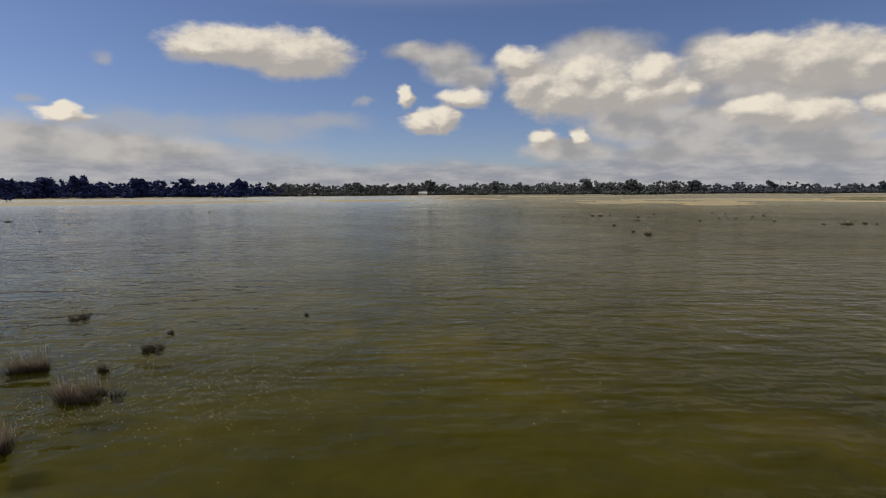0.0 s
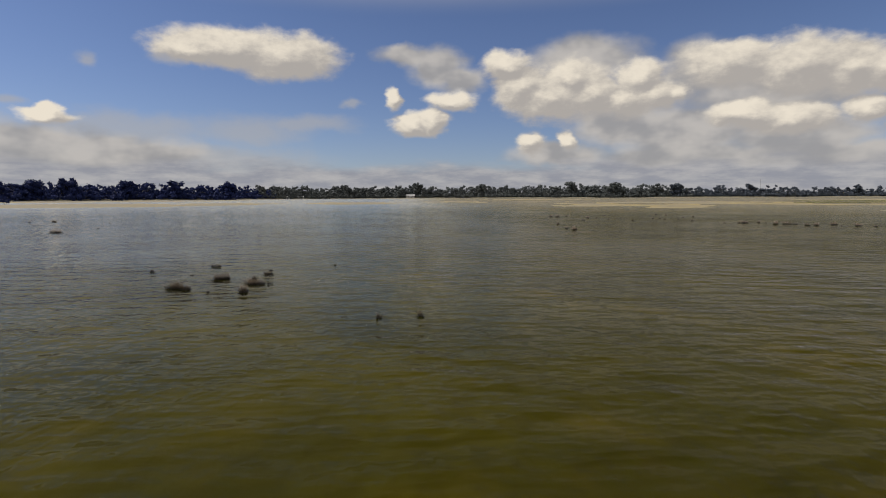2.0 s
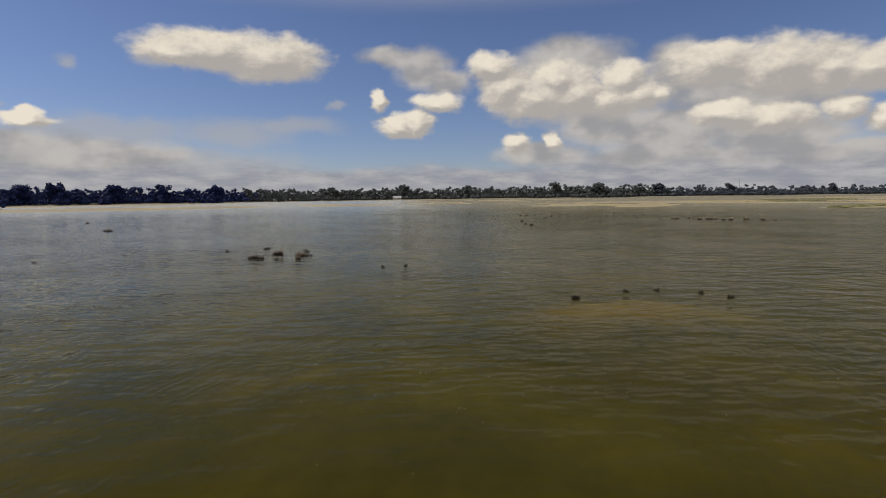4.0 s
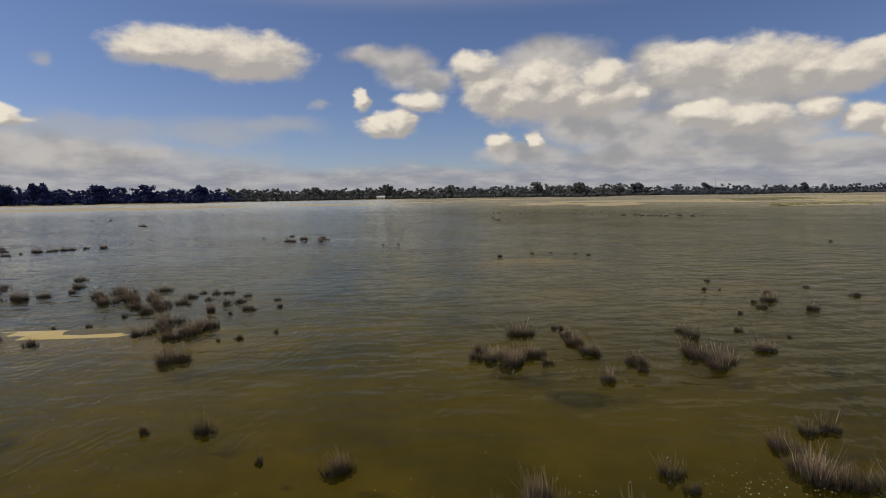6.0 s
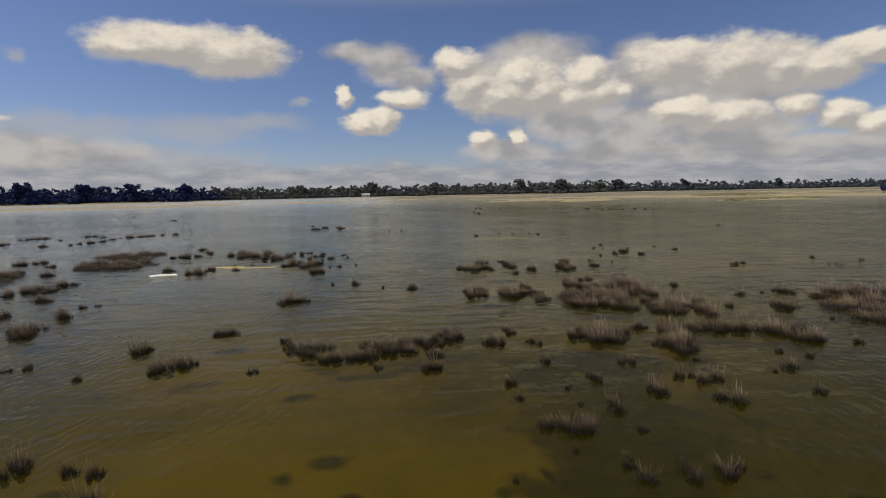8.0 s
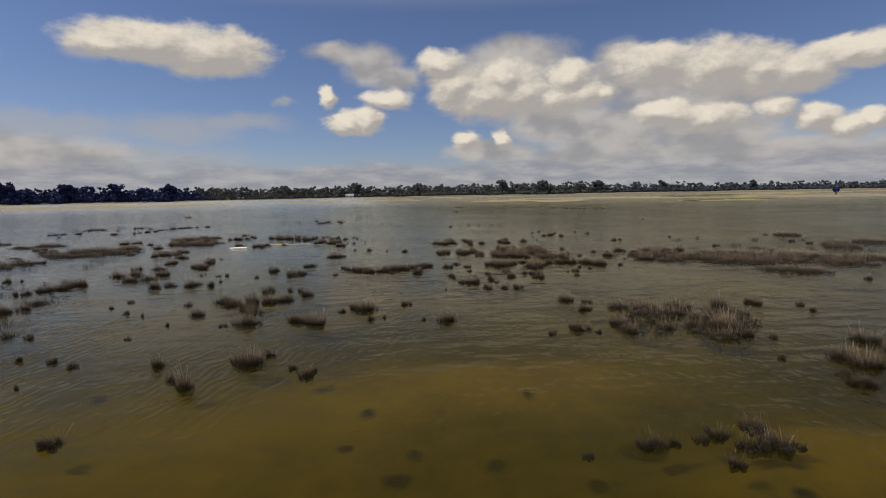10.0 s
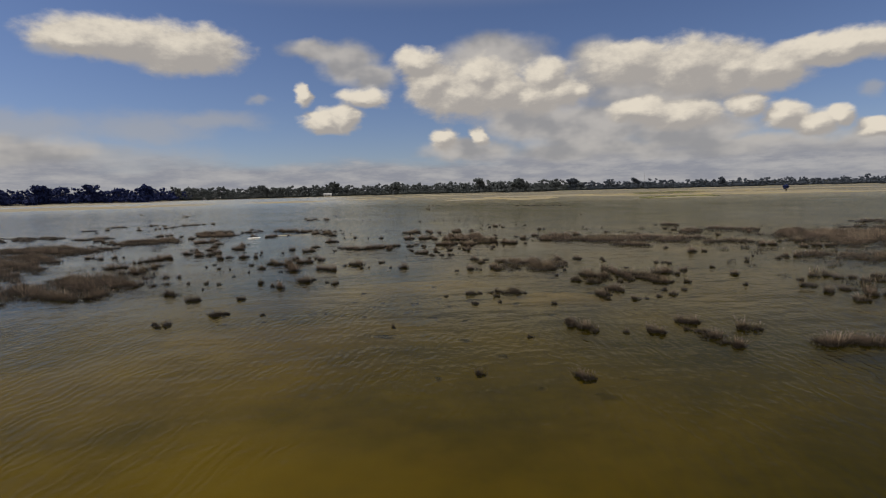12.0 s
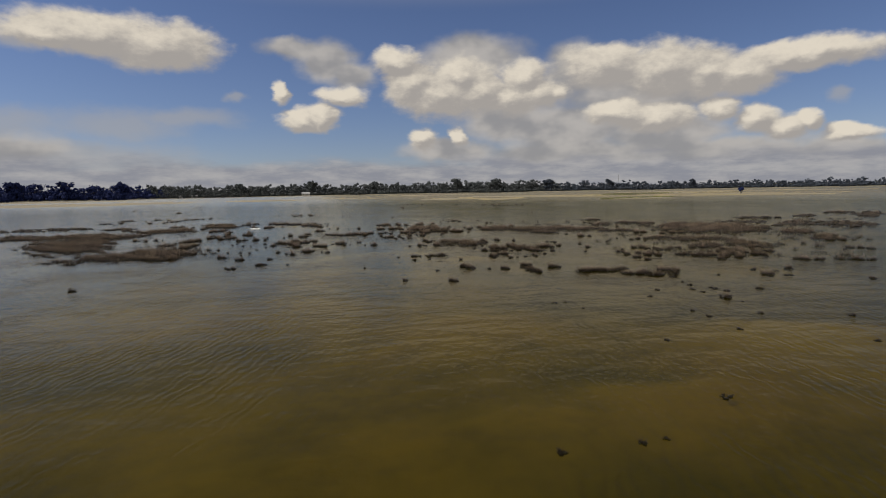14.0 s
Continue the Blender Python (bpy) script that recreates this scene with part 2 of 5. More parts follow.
def stem_material(name, dark, light, tip, living):
    """Dry stems, each with its own shade, paler towards the tip."""
    m, n = material(name)
    geo = n.add("ShaderNodeNewGeometry")
    own = geo.outputs["Random Per Island"]
    plant = n.add("ShaderNodeObjectInfo").outputs["Random"]
    height = n.add("ShaderNodeSeparateXYZ", {0: geo.outputs["Position"]}).outputs[2]
    clump = n.ramp(n.noise(geo.outputs["Position"], 2.6, 3.0), 0.35, 0.65)
    fac = n.math("ADD", n.math("MULTIPLY", n.math("POWER", own, 2.3), 0.8), n.math("ADD", n.math("MULTIPLY", plant, 0.10), n.math("MULTIPLY", clump, 0.2)))
    stand = n.ramp(n.noise(geo.outputs["Position"], 0.33, 2.0), 0.50, 0.66, 0.0, 0.4)
    colour = n.mix(stand, n.mix(fac, dark, light), n.mix(fac, dark, living))
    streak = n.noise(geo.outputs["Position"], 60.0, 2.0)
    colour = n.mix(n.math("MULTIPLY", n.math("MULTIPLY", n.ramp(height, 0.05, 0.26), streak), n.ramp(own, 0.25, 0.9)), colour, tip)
    # stem feet darkened for wet and for the shade low in the clump
    wet_shade = n.ramp(n.math("ADD", height, n.math("MULTIPLY", own, -0.03)), -0.01, 0.10)
    colour = n.mix(wet_shade, (0.016, 0.012, 0.009), colour)
    surface(n, principled(n, colour, 0.75, specular=0.3))
    return m


def leaf_material(name, dark, light):
    m, n = material(name)
    own = n.add("ShaderNodeNewGeometry").outputs["Random Per Island"]
    at = n.add("ShaderNodeNewGeometry").outputs["Position"]
    fac = n.math("ADD", n.math("MULTIPLY", own, 0.6), n.math("MULTIPLY", n.noise(at, 0.08, 3.0), 0.4))
    surface(n, principled(n, n.mix(fac, dark, light), 0.8, specular=0.12))
    return m


WATER = water_material()
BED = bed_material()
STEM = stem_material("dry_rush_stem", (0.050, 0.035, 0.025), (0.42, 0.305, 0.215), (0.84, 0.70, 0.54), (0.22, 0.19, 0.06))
GREEN_STEM = stem_material("olive_samphire_stem", (0.08, 0.085, 0.03), (0.22, 0.22, 0.06), (0.36, 0.34, 0.12), (0.20, 0.21, 0.06))
# dead litter and wet thatch, blackened further as shade inside the clumps
HEART = mottled("shaded_rush_litter", (0.006, 0.005, 0.003), (0.032, 0.022, 0.014), 22.0, 0.9, 0.8, 0.03, 3.0)
THATCH = mottled("shaded_wet_thatch", (0.004, 0.0035, 0.003), (0.018, 0.014, 0.010), 9.0, 0.6, 0.6, 0.02)


def weed_material():
    """Dark algae felt that thins out into loose shreds towards its rim."""
    m, n = material("drowned_weed")
    own = n.add("ShaderNodeTexCoord").outputs["Object"]
    at = n.add("ShaderNodeNewGeometry").outputs["Position"]
    rim = n.vec("LENGTH", n.vec("MULTIPLY", own, (1, 1, 0)))
    shreds = n.math("MULTIPLY", n.math("SUBTRACT", n.noise(at, 2.4, 5.0, 0.6), 0.5), 2.2)
    cover = n.math("MULTIPLY", n.ramp(n.math("ADD", rim, shreds), 1.25, 0.25), 0.95)
    felt = principled(n, n.mix(n.noise(at, 7.0, 3.0), (0.006, 0.006, 0.003), (0.026, 0.021, 0.009)), 0.85)
    clear = n.add("ShaderNodeBsdfTransparent").outputs[0]
    surface(n, n.add("ShaderNodeMixShader", {0: cover, 1: clear, 2: felt}).outputs[0])
    return m


WEED = weed_material()
HUSK = mottled("floating_husks", (0.42, 0.38, 0.28), (0.66, 0.61, 0.50), 30.0, 0.8, 0.3, 0.01)
FOAM = mottled("dried_foam", (0.84, 0.82, 0.76), (0.93, 0.92, 0.89), 14.0, 0.7, 0.6, 0.02)
# shade and blue haze are painted into this leaf colour
SHADED_LEAF = leaf_material("shaded_gum_leaf", (0.012, 0.019, 0.072), (0.024, 0.036, 0.120))
# distance haze mixed into both far leaf colours, bluer in the second
LEAF = leaf_material("gum_leaf", (0.056, 0.064, 0.068), (0.115, 0.125, 0.124))
HAZED_LEAF = leaf_material("hazed_gum_leaf", (0.040, 0.049, 0.068), (0.076, 0.088, 0.108))
BARK = mottled("gum_bark", (0.03, 0.028, 0.028), (0.075, 0.068, 0.062), 1.2)
PAINT = mottled("white_weatherboard", (0.46, 0.45, 0.43), (0.56, 0.55, 0.53), 0.5, 0.6, 0.1, 0.01)
ROOF = mottled("grey_metal_roof", (0.30, 0.30, 0.31), (0.46, 0.46, 0.46), 0.5, 0.45, 0.1, 0.01)
PANE = mottled("dark_window", (0.02, 0.025, 0.03), (0.05, 0.055, 0.06), 0.5, 0.15, 0.0, 0.01)
STEEL = mottled("galvanised_steel", (0.20, 0.20, 0.21), (0.34, 0.34, 0.35), 1.0, 0.5, 0.1, 0.01)


# ---------- helpers of this place ----------
def mesh_of(name, verts, faces, materials, slots=None):
    mesh = bpy.data.meshes.new(name)
    mesh.from_pydata([tuple(v) for v in verts], [], faces)
    for m in materials:
        mesh.materials.append(m)
    if slots is not None:
        mesh.polygons.foreach_set("material_index", np.array(slots, dtype=np.int32))
    mesh.update()
    return mesh


def part(name, mesh, parent, label=""):
    ob = new(name, mesh)
    ob.parent = parent
    return tagged(ob, label)


def box(x0, y0, z0, x1, y1, z1):
    verts = [(x, y, z) for z in (z0, z1) for x, y in ((x0, y0), (x1, y0), (x1, y1), (x0, y1))]
    return verts, [(3, 2, 1, 0), (4, 5, 6, 7), (0, 1, 5, 4), (1, 2, 6, 5), (2, 3, 7, 6), (3, 0, 4, 7)]


class Soup:
    """Vertices and faces gathered into one mesh."""

    def __init__(self):
        self.verts, self.faces, self.slots, self.count = [], [], [], 0

    def add(self, verts, faces, slot=0):
        self.verts.append(np.asarray(verts, float))
        at = self.count
        self.faces.extend([tuple([i + at for i in f]) for f in faces])
        self.slots.extend([slot] * len(faces))
        self.count += len(verts)

    def mesh(self, name, materials):
        return mesh_of(name, np.concatenate(self.verts), self.faces, materials, self.slots)


# ---------- lake bed, land and water ----------
# Places where the bed rises: centre, half sizes, height of its crown, steepness of its rim.
SHOALS = [
    (-5.0, -15.9, 2.0, 0.7, 0.003), (-18.0, 27.0, 3.2, 1.6, -0.004), (-95.0, 165.0, 85.0, 80.0, 0.12), (-190.0, 340.0, 150.0, 130.0, 0.12), (-40.0, 190.0, 70.0, 70.0, 0.02),
    (76.0, 152.0, 86.0, 100.0, 0.05), (28.0, 230.0, 55.0, 80.0, 0.03), (142.0, 122.0, 92.0, 76.0, 0.045), (260.0, 260.0, 150.0, 120.0, 0.05), (70.0, 400.0, 150.0, 110.0, 0.045), (75.0, 68.0, 13.0, 3.6, 0.16),
    (160.0, 200.0, 90.0, 60.0, 0.03),
]
SHALLOWS = [(-4.6, -16.3, 3.0, 2.0), (-5.0, -16.0, 2.4, 1.2), (3.0, -54.5, 1.6, 0.9), (6.6, -52.8, 2.2, 1.5), (3.1, -39.3, 1.2, 0.7), (-4.5, -44.0, 4.0, 2.0), (-4.0, -47.5, 4.5, 2.6), (0.5, -50.5, 3.0, 2.2), (5.5, -53.0, 3.5, 2.2), (2.2, -54.8, 2.6, 1.2), (5.3, -5.8, 2.4, 1.5), (0.3, -37.0, 2.4, 1.3), (3.2, -39.5, 1.6, 0.9), (-3.2, -42.0, 3.0, 2.0)]


def shore_distance(azimuth):
    """How far off the far shore lies, by the direction from the start of the path (degrees right of +y)."""
    return np.interp(azimuth, [-180, -90, -45, -30, -20, -16, -10, 10, 40, 70, 120, 180], [500, 470, 480, 520, 545, 690, 735, 760, 900, 900, 700, 500])


def wobble(x, y, size, seed):
    """Smooth uneven values between about -1 and 1."""
    a = np.sin(x / size + seed) * np.cos(y / size * 1.3 - seed * 2) + 0.6 * np.sin(x / size * 2.3 + y / size * 1.9 + seed * 5)
    return (a + 0.4 * np.sin(x / size * 4.1 - y / size * 5.3 + seed * 3)) / 2.0


def bed_height(x, y):
    z = -0.26 + 0.05 * wobble(x, y, 3.1, 1.7) + 0.03 * wobble(x, y, 0.9, 4.0)
    for cx, cy, rx, ry in SHALLOWS:
        d = np.hypot((x - cx) / rx, (y - cy) / ry)
        z = np.maximum(z, -0.26 + 0.19 * np.clip(1.3 - d, 0, 1) * (1 + 0.4 * wobble(x, y, 0.7, cx)))
    for cx, cy, rx, ry, crown in SHOALS:
        d = np.hypot((x - cx) / rx, (y - cy) / ry) + 0.22 * wobble(x, y, max(min(rx, ry) * 0.35, 0.3), cx)
        rise = np.clip(1.15 - d, 0, 1)
        flat = 0.4 * crown - 0.012 + (0.045 * wobble(x, y * 0.4, 17.0, 3.0) + 0.03 * wobble(x, y * 0.5, 5.0, 8.0) if rx > 30 else 0.6 * crown + 0.012 + 0.010 * wobble(x, y, 1.3, 2.0))
        z = np.maximum(z, -0.26 + (0.26 + flat) * np.minimum(1, rise * (1.5 if rx > 30 else 2.2)))
    far = np.hypot(x, y) - shore_distance(np.degrees(np.arctan2(x, y))) + 10 * wobble(x, y, 40.0, 2.0)
    land = np.clip(far / 8, 0, 1) * 0.9 + np.clip(far / 400, 0, 1) * 7.0
    return np.where(far > 0, np.maximum(z, 0.03 + land), z)


def graded(low, high, start, end, step, growth=1.16):
    """Coordinates with an even step between low and high, which widen out to start and end."""
    mid = list(np.arange(low, high + step, step))
    left, right, s = [mid[0]], [mid[-1]], step
    while left[-1] > start or right[-1] < end:
        s *= growth
        left.append(left[-1] - s)
        right.append(right[-1] + s)
    return np.array(left[:0:-1] + mid + right[1:])


def sheet(name, xs, ys, height, mat):
    gx, gy = np.meshgrid(xs, ys)
    verts = np.stack([gx, gy, height(gx, gy)], -1).reshape(-1, 3)
    w = len(xs)
    i = (np.arange(len(ys) - 1)[:, None] * w + np.arange(w - 1)[None]).ravel()
    faces = np.stack([i, i + 1, i + w + 1, i + w], -1)
    mesh = bpy.data.meshes.new(name)
    mesh.from_pydata(verts, [], faces.tolist())
    mesh.materials.append(mat)
    mesh.polygons.foreach_set("use_smooth", np.ones(len(faces), dtype=bool))
    mesh.update()
    return new(name, mesh)


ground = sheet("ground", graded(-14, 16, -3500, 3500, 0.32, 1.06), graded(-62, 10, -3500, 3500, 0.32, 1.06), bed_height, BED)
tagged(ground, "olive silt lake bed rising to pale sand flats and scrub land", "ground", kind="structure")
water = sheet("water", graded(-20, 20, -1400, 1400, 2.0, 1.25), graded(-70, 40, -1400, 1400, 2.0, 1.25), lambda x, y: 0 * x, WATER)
tagged(water, "shallow murky olive lake water ruffled by small wind ripples", "water", kind="structure")


# ---------- rushes ----------
def stem(rng, base, lean, length, thick):
    """One stiff tapered stem of three sides, bent a little outward."""
    tip = base + np.array([lean[0], lean[1], 1.0]) * length
    mid = base + np.array([lean[0] * 0.38, lean[1] * 0.38, 0.55]) * length
    turn = rng.uniform(0, 6.28)
    ring = np.array([[math.cos(turn + k * 2.094), math.sin(turn + k * 2.094), 0] for k in range(3)]) * thick
    verts = np.concatenate([base + ring, mid + ring * 0.75, [tip]])
    return verts, [(0, 1, 4, 3), (1, 2, 5, 4), (2, 0, 3, 5), (3, 4, 6), (4, 5, 6), (5, 3, 6)]


def seed_head(tip, size):
    d = np.array([[1, 0, 0], [-0.5, 0.87, 0], [-0.5, -0.87, 0], [0, 0, 1.8], [0, 0, -1.2]]) * size
    return tip + d, [(0, 1, 3), (1, 2, 3), (2, 0, 3), (1, 0, 4), (2, 1, 4), (0, 2, 4)]


def mound(rng, x, y, radius, low, high, sides=8):
    """A ragged low heap, as of matted dead stems."""
    verts, faces = [], []
    for k, (r, z) in enumerate(((1.0, low), (0.8, low + (high - low) * 0.6), (0.4, high))):
        for s in range(sides):
            a = 6.283 * (s + 0.4 * k) / sides
            q = r * radius * rng.uniform(0.75, 1.2)
            verts.append((x + q * math.cos(a), y + q * math.sin(a), z + rng.uniform(-0.015, 0.015) * (k > 0)))
    for k in range(2):
        for s in range(sides):
            t = (s + 1) % sides
            faces.append((k * sides + s, k * sides + t, (k + 1) * sides + t, (k + 1) * sides + s))
    faces.append(tuple(range(2 * sides, 3 * sides)))
    return verts, faces


def spike(rng, base, lean, length, thick):
    """One straight stem that tapers to a point."""
    tip = base + np.array([lean[0], lean[1], 1.0]) * length
    turn = rng.uniform(0, 6.28)
    ring = np.array([[math.cos(turn + k * 2.094), math.sin(turn + k * 2.094), 0] for k in range(3)]) * thick
    return np.concatenate([base + ring, [tip]]), [(0, 1, 3), (1, 2, 3), (2, 0, 3)]


def tuft_soups(seed, stems, heads, thick):
    """Stems and thatch of a tuft one metre across and one metre high above the water, to be scaled; the wind bends it to -x."""
    rng = np.random.default_rng(seed)
    grass, mat = Soup(), Soup()
    tops = []
    hubs = [(rng.uniform(0, 6.283), 0.33 * math.sqrt(rng.uniform(0, 1)), rng.uniform(0.6, 1.1), rng.uniform(0.08, 0.18)) for _ in range(8)]
    hubs = [(ha, hr, tall * (1 - 0.45 * (hr / 0.33) ** 2), wide) for ha, hr, tall, wide in hubs]
    for k in range(stems):
        ha, hr, tall, wide = hubs[k % 8]
        a, r = rng.uniform(0, 6.283), wide * math.sqrt(rng.uniform(0, 1))
        base = np.array([hr * math.cos(ha) + r * math.cos(a), hr * math.sin(ha) + r * math.sin(a), -0.12])
        lean = base[:2] * rng.uniform(0.1, 0.8) + np.array([math.cos(a), math.sin(a)]) * r * 1.3 + rng.normal(0, 0.13, 2) + np.array([-0.12, 0.0])
        length = 0.12 + tall * rng.uniform(0.15, 1.0) ** 0.7 * (1.15 - 0.65 * r / wide * rng.uniform(0, 1))
        grass.add(*(stem if k % 4 == 0 else spike)(rng, base, lean, length, rng.uniform(0.6, 1.25) * thick))
        tops.append(base + np.array([lean[0], lean[1], 1.0]) * length)
    for k in range(heads):
        grass.add(*seed_head(tops[k], 0.016), slot=1)
    # near-black short stems and heaps act as shade inside the tuft
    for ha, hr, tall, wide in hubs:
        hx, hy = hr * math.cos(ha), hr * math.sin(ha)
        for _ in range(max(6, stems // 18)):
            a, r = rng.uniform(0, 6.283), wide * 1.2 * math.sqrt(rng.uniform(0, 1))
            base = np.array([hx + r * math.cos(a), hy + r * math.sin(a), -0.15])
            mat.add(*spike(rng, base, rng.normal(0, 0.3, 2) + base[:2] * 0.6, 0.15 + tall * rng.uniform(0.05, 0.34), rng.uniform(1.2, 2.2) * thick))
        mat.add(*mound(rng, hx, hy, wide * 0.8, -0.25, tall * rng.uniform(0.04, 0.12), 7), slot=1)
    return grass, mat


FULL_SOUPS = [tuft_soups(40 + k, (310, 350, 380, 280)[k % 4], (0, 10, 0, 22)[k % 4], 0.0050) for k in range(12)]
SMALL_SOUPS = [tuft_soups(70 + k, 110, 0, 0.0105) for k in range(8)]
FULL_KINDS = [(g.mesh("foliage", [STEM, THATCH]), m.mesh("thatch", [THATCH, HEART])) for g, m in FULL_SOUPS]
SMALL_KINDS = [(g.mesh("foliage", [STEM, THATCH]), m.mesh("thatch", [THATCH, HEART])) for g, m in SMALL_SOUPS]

# Single tufts: place and width in metres, from the far end of the lake to the near one.
TUFTS_a = [
    (-27.79, 66.6, 0.4), (8.28, 61.1, 0.28), (26.86, 56.1, 0.25), (27.19, 54.1, 0.31), (19.99, 53.2, 0.31), (15.48, 52, 0.3), (13.45, 50.6, 0.47), (14.15, 50.5, 0.59),
    (10.53, 49.3, 0.23), (27.78, 48.6, 0.34), (26.11, 47.3, 0.27), (16.37, 47, 0.39), (17.19, 46.9, 0.22), (22.04, 44.8, 0.26), (22.72, 44.8, 0.21), (17.52, 44, 0.21),
    (22.64, 43.4, 0.31), (-33.7, 43.3, 0.71), (23.81, 43.3, 0.2), (-35.4, 42.7, 0.33), (14.5, 41.8, 0.3), (18.44, 40.2, 0.24), (-26.58, 39.7, 0.2), (23.42, 39.6, 0.33),
    (27.15, 36, 0.39), (23.96, 35.3, 0.26), (25.08, 35.2, 0.21), (25.63, 35.2, 0.69), (27.12, 35, 0.26), (10.67, 34.9, 0.3), (26.77, 33.2, 0.49), (27.63, 33.1, 0.82),
]
TUFTS_b = [
    (28.23, 33.1, 0.33), (30.4, 32, 0.47), (-22.92, 31.7, 0.21), (27.98, 31.4, 0.47), (28.64, 31.3, 0.47), (29.76, 30.4, 0.15), (30.9, 30.3, 0.49), (31.5, 29.52, 0.33),
    (10.01, 29.4, 0.3), (10.01, 27.43, 0.43), (-22.71, 26.94, 0.9), (-2.3, 9.26, 0.1), (-5.99, 9.04, 0.38), (-4, 8.06, 0.13), (-7.4, 7.88, 0.19), (-3.78, 7.18, 0.35),
    (-5.92, 7.1, 0.1), (-4.72, 6.38, 0.36), (-3.94, 6.3, 0.19), (-4.84, 6.26, 0.36), (-3.47, 5.45, 0.51), (-3.75, 5.36, 0.41), (-5.37, 4.83, 0.45), (-5.03, 4.62, 0.32),
    (-13.48, 4.61, 0.18), (-3.55, 4.27, 0.42), (-4.36, 4.25, 0.11), (-18.97, 3.21, 0.51), (-19.29, 2.87, 0.51), (-13.9, 2.86, 0.48), (-14.7, 2.73, 0.42), (-15.01, 2.09, 0.43),
]
TUFTS_c = [
    (-21.27, 1.91, 0.5), (-15.29, 1.81, 0.43), (-21.7, 1.8, 0.5), (-17.82, 1.6, 0.49), (-15.58, 1.49, 0.59), (0.57, 1.49, 0.15), (-22.02, 1.48, 0.5), (-0.19, 1.38, 0.16),
    (-22.32, 1.18, 0.26), (-15.96, 1.14, 0.59), (-16.2, 0.29, 0.2), (-19.51, 0.17, 0.33), (-16.28, -0.52, 0.46), (20.48, -1.5, 0.2), (-16.22, -1.81, 0.5), (-20.97, -2.08, 0.32),
    (-16.51, -2.45, 0.44), (-20.78, -2.86, 0.54), (-16.42, -2.9, 0.37), (-21.67, -2.93, 0.48), (-16.73, -3.16, 0.36), (-22, -3.2, 0.48), (-22.36, -3.42, 0.31), (-16.82, -3.84, 0.36),
    (6.65, -4.13, 0.19), (5.85, -4.23, 0.18), (-17.86, -4.5, 0.43), (7.5, -4.54, 0.19), (4.43, -4.94, 0.27), (7.79, -5.25, 0.19), (-20.23, -6.38, 0.29), (-8.52, -9, 0.52),
]
TUFTS_d = [
    (-7.79, -10.4, 0.22), (-7.89, -10.51, 0.32), (-7.54, -11.31, 0.26), (-5.22, -11.39, 0.47), (-6.1, -11.53, 0.56), (-6.19, -11.7, 0.48), (-4.15, -11.83, 0.23), (-7.9, -11.86, 0.42),
    (-3.49, -11.95, 0.3), (-3.78, -11.99, 0.25), (-8.44, -11.99, 0.39), (-6.48, -12.02, 0.48), (8.63, -12.03, 0.19), (-8.17, -12.14, 0.42), (-8.68, -12.26, 0.39), (-4.17, -12.44, 0.42),
    (-2.91, -12.45, 0.28), (-5.13, -12.45, 0.44), (-5.58, -12.57, 0.52), (-5.4, -12.75, 0.44), (-13.25, -12.76, 0.6), (-3.68, -12.84, 0.21), (-5.89, -12.91, 0.52), (-16.93, -12.99, 0.32),
    (-2.08, -13.11, 0.22), (-13.64, -13.12, 0.6), (7.87, -13.23, 0.15), (-2.83, -13.23, 0.33), (-4.08, -13.26, 0.46), (-4.67, -13.3, 0.4), (10.34, -13.32, 0.18), (8.19, -13.33, 0.1),
]
TUFTS_e = [
    (-4.48, -13.41, 0.46), (-10.79, -13.41, 0.49), (-3.1, -13.43, 0.26), (-4.91, -13.58, 0.4), (-11.09, -13.74, 0.49), (-9.83, -13.87, 0.59), (-9.24, -13.88, 0.47), (-4.31, -13.88, 0.38),
    (-1.86, -13.92, 0.16), (8.95, -13.94, 0.18), (-12.15, -14.04, 0.39), (-2.46, -14.14, 0.36), (-4.53, -14.15, 0.38), (-3.2, -14.16, 0.31), (-9.54, -14.17, 0.47), (-10.21, -14.23, 0.59),
    (10.65, -14.45, 0.31), (-2.72, -14.52, 0.12), (-4.75, -14.53, 0.17), (8.48, -14.8, 0.47), (-9.64, -14.87, 0.45), (8.03, -14.88, 0.16), (-8.95, -14.93, 0.55), (-10.65, -14.94, 0.48),
    (-9.92, -15.18, 0.45), (-9.32, -15.27, 0.55), (-3.59, -15.29, 0.57), (-5, -15.35, 0.14), (7.86, -15.41, 0.26), (-5.51, -15.52, 0.11), (-16.19, -15.53, 0.44), (-2.67, -15.68, 0.35),
]
TUFTS_f = [
    (-12.22, -15.68, 0.53), (8.69, -15.74, 0.33), (-2.82, -15.76, 0.53), (-16.49, -15.79, 0.44), (-3.51, -15.87, 0.36), (7.1, -15.9, 0.14), (-12.56, -16.03, 0.53), (-2.87, -16.1, 0.51),
    (-3.71, -16.14, 0.36), (-6.02, -16.23, 0.33), (-2.87, -16.24, 0.38), (-1.42, -16.25, 0.14), (-7.3, -16.42, 0.49), (-3.1, -16.51, 0.38), (-10.88, -16.55, 0.44), (-1.95, -16.61, 0.2),
    (3.37, -16.63, 0.22), (-5.2, -16.63, 0.29), (-11.98, -16.65, 0.51), (-6.1, -16.66, 0.22), (-6.3, -16.71, 0.32), (-2.25, -16.74, 0.12), (-5.86, -16.75, 0.19), (-15.15, -16.89, 0.5),
    (-12.29, -16.99, 0.51), (2.66, -17.01, 0.52), (5.3, -17.06, 0.24), (3.39, -17.13, 0.28), (-15.5, -17.17, 0.5), (6.26, -17.18, 0.2), (-6.43, -17.21, 0.32), (-6.06, -17.24, 0.44),
]
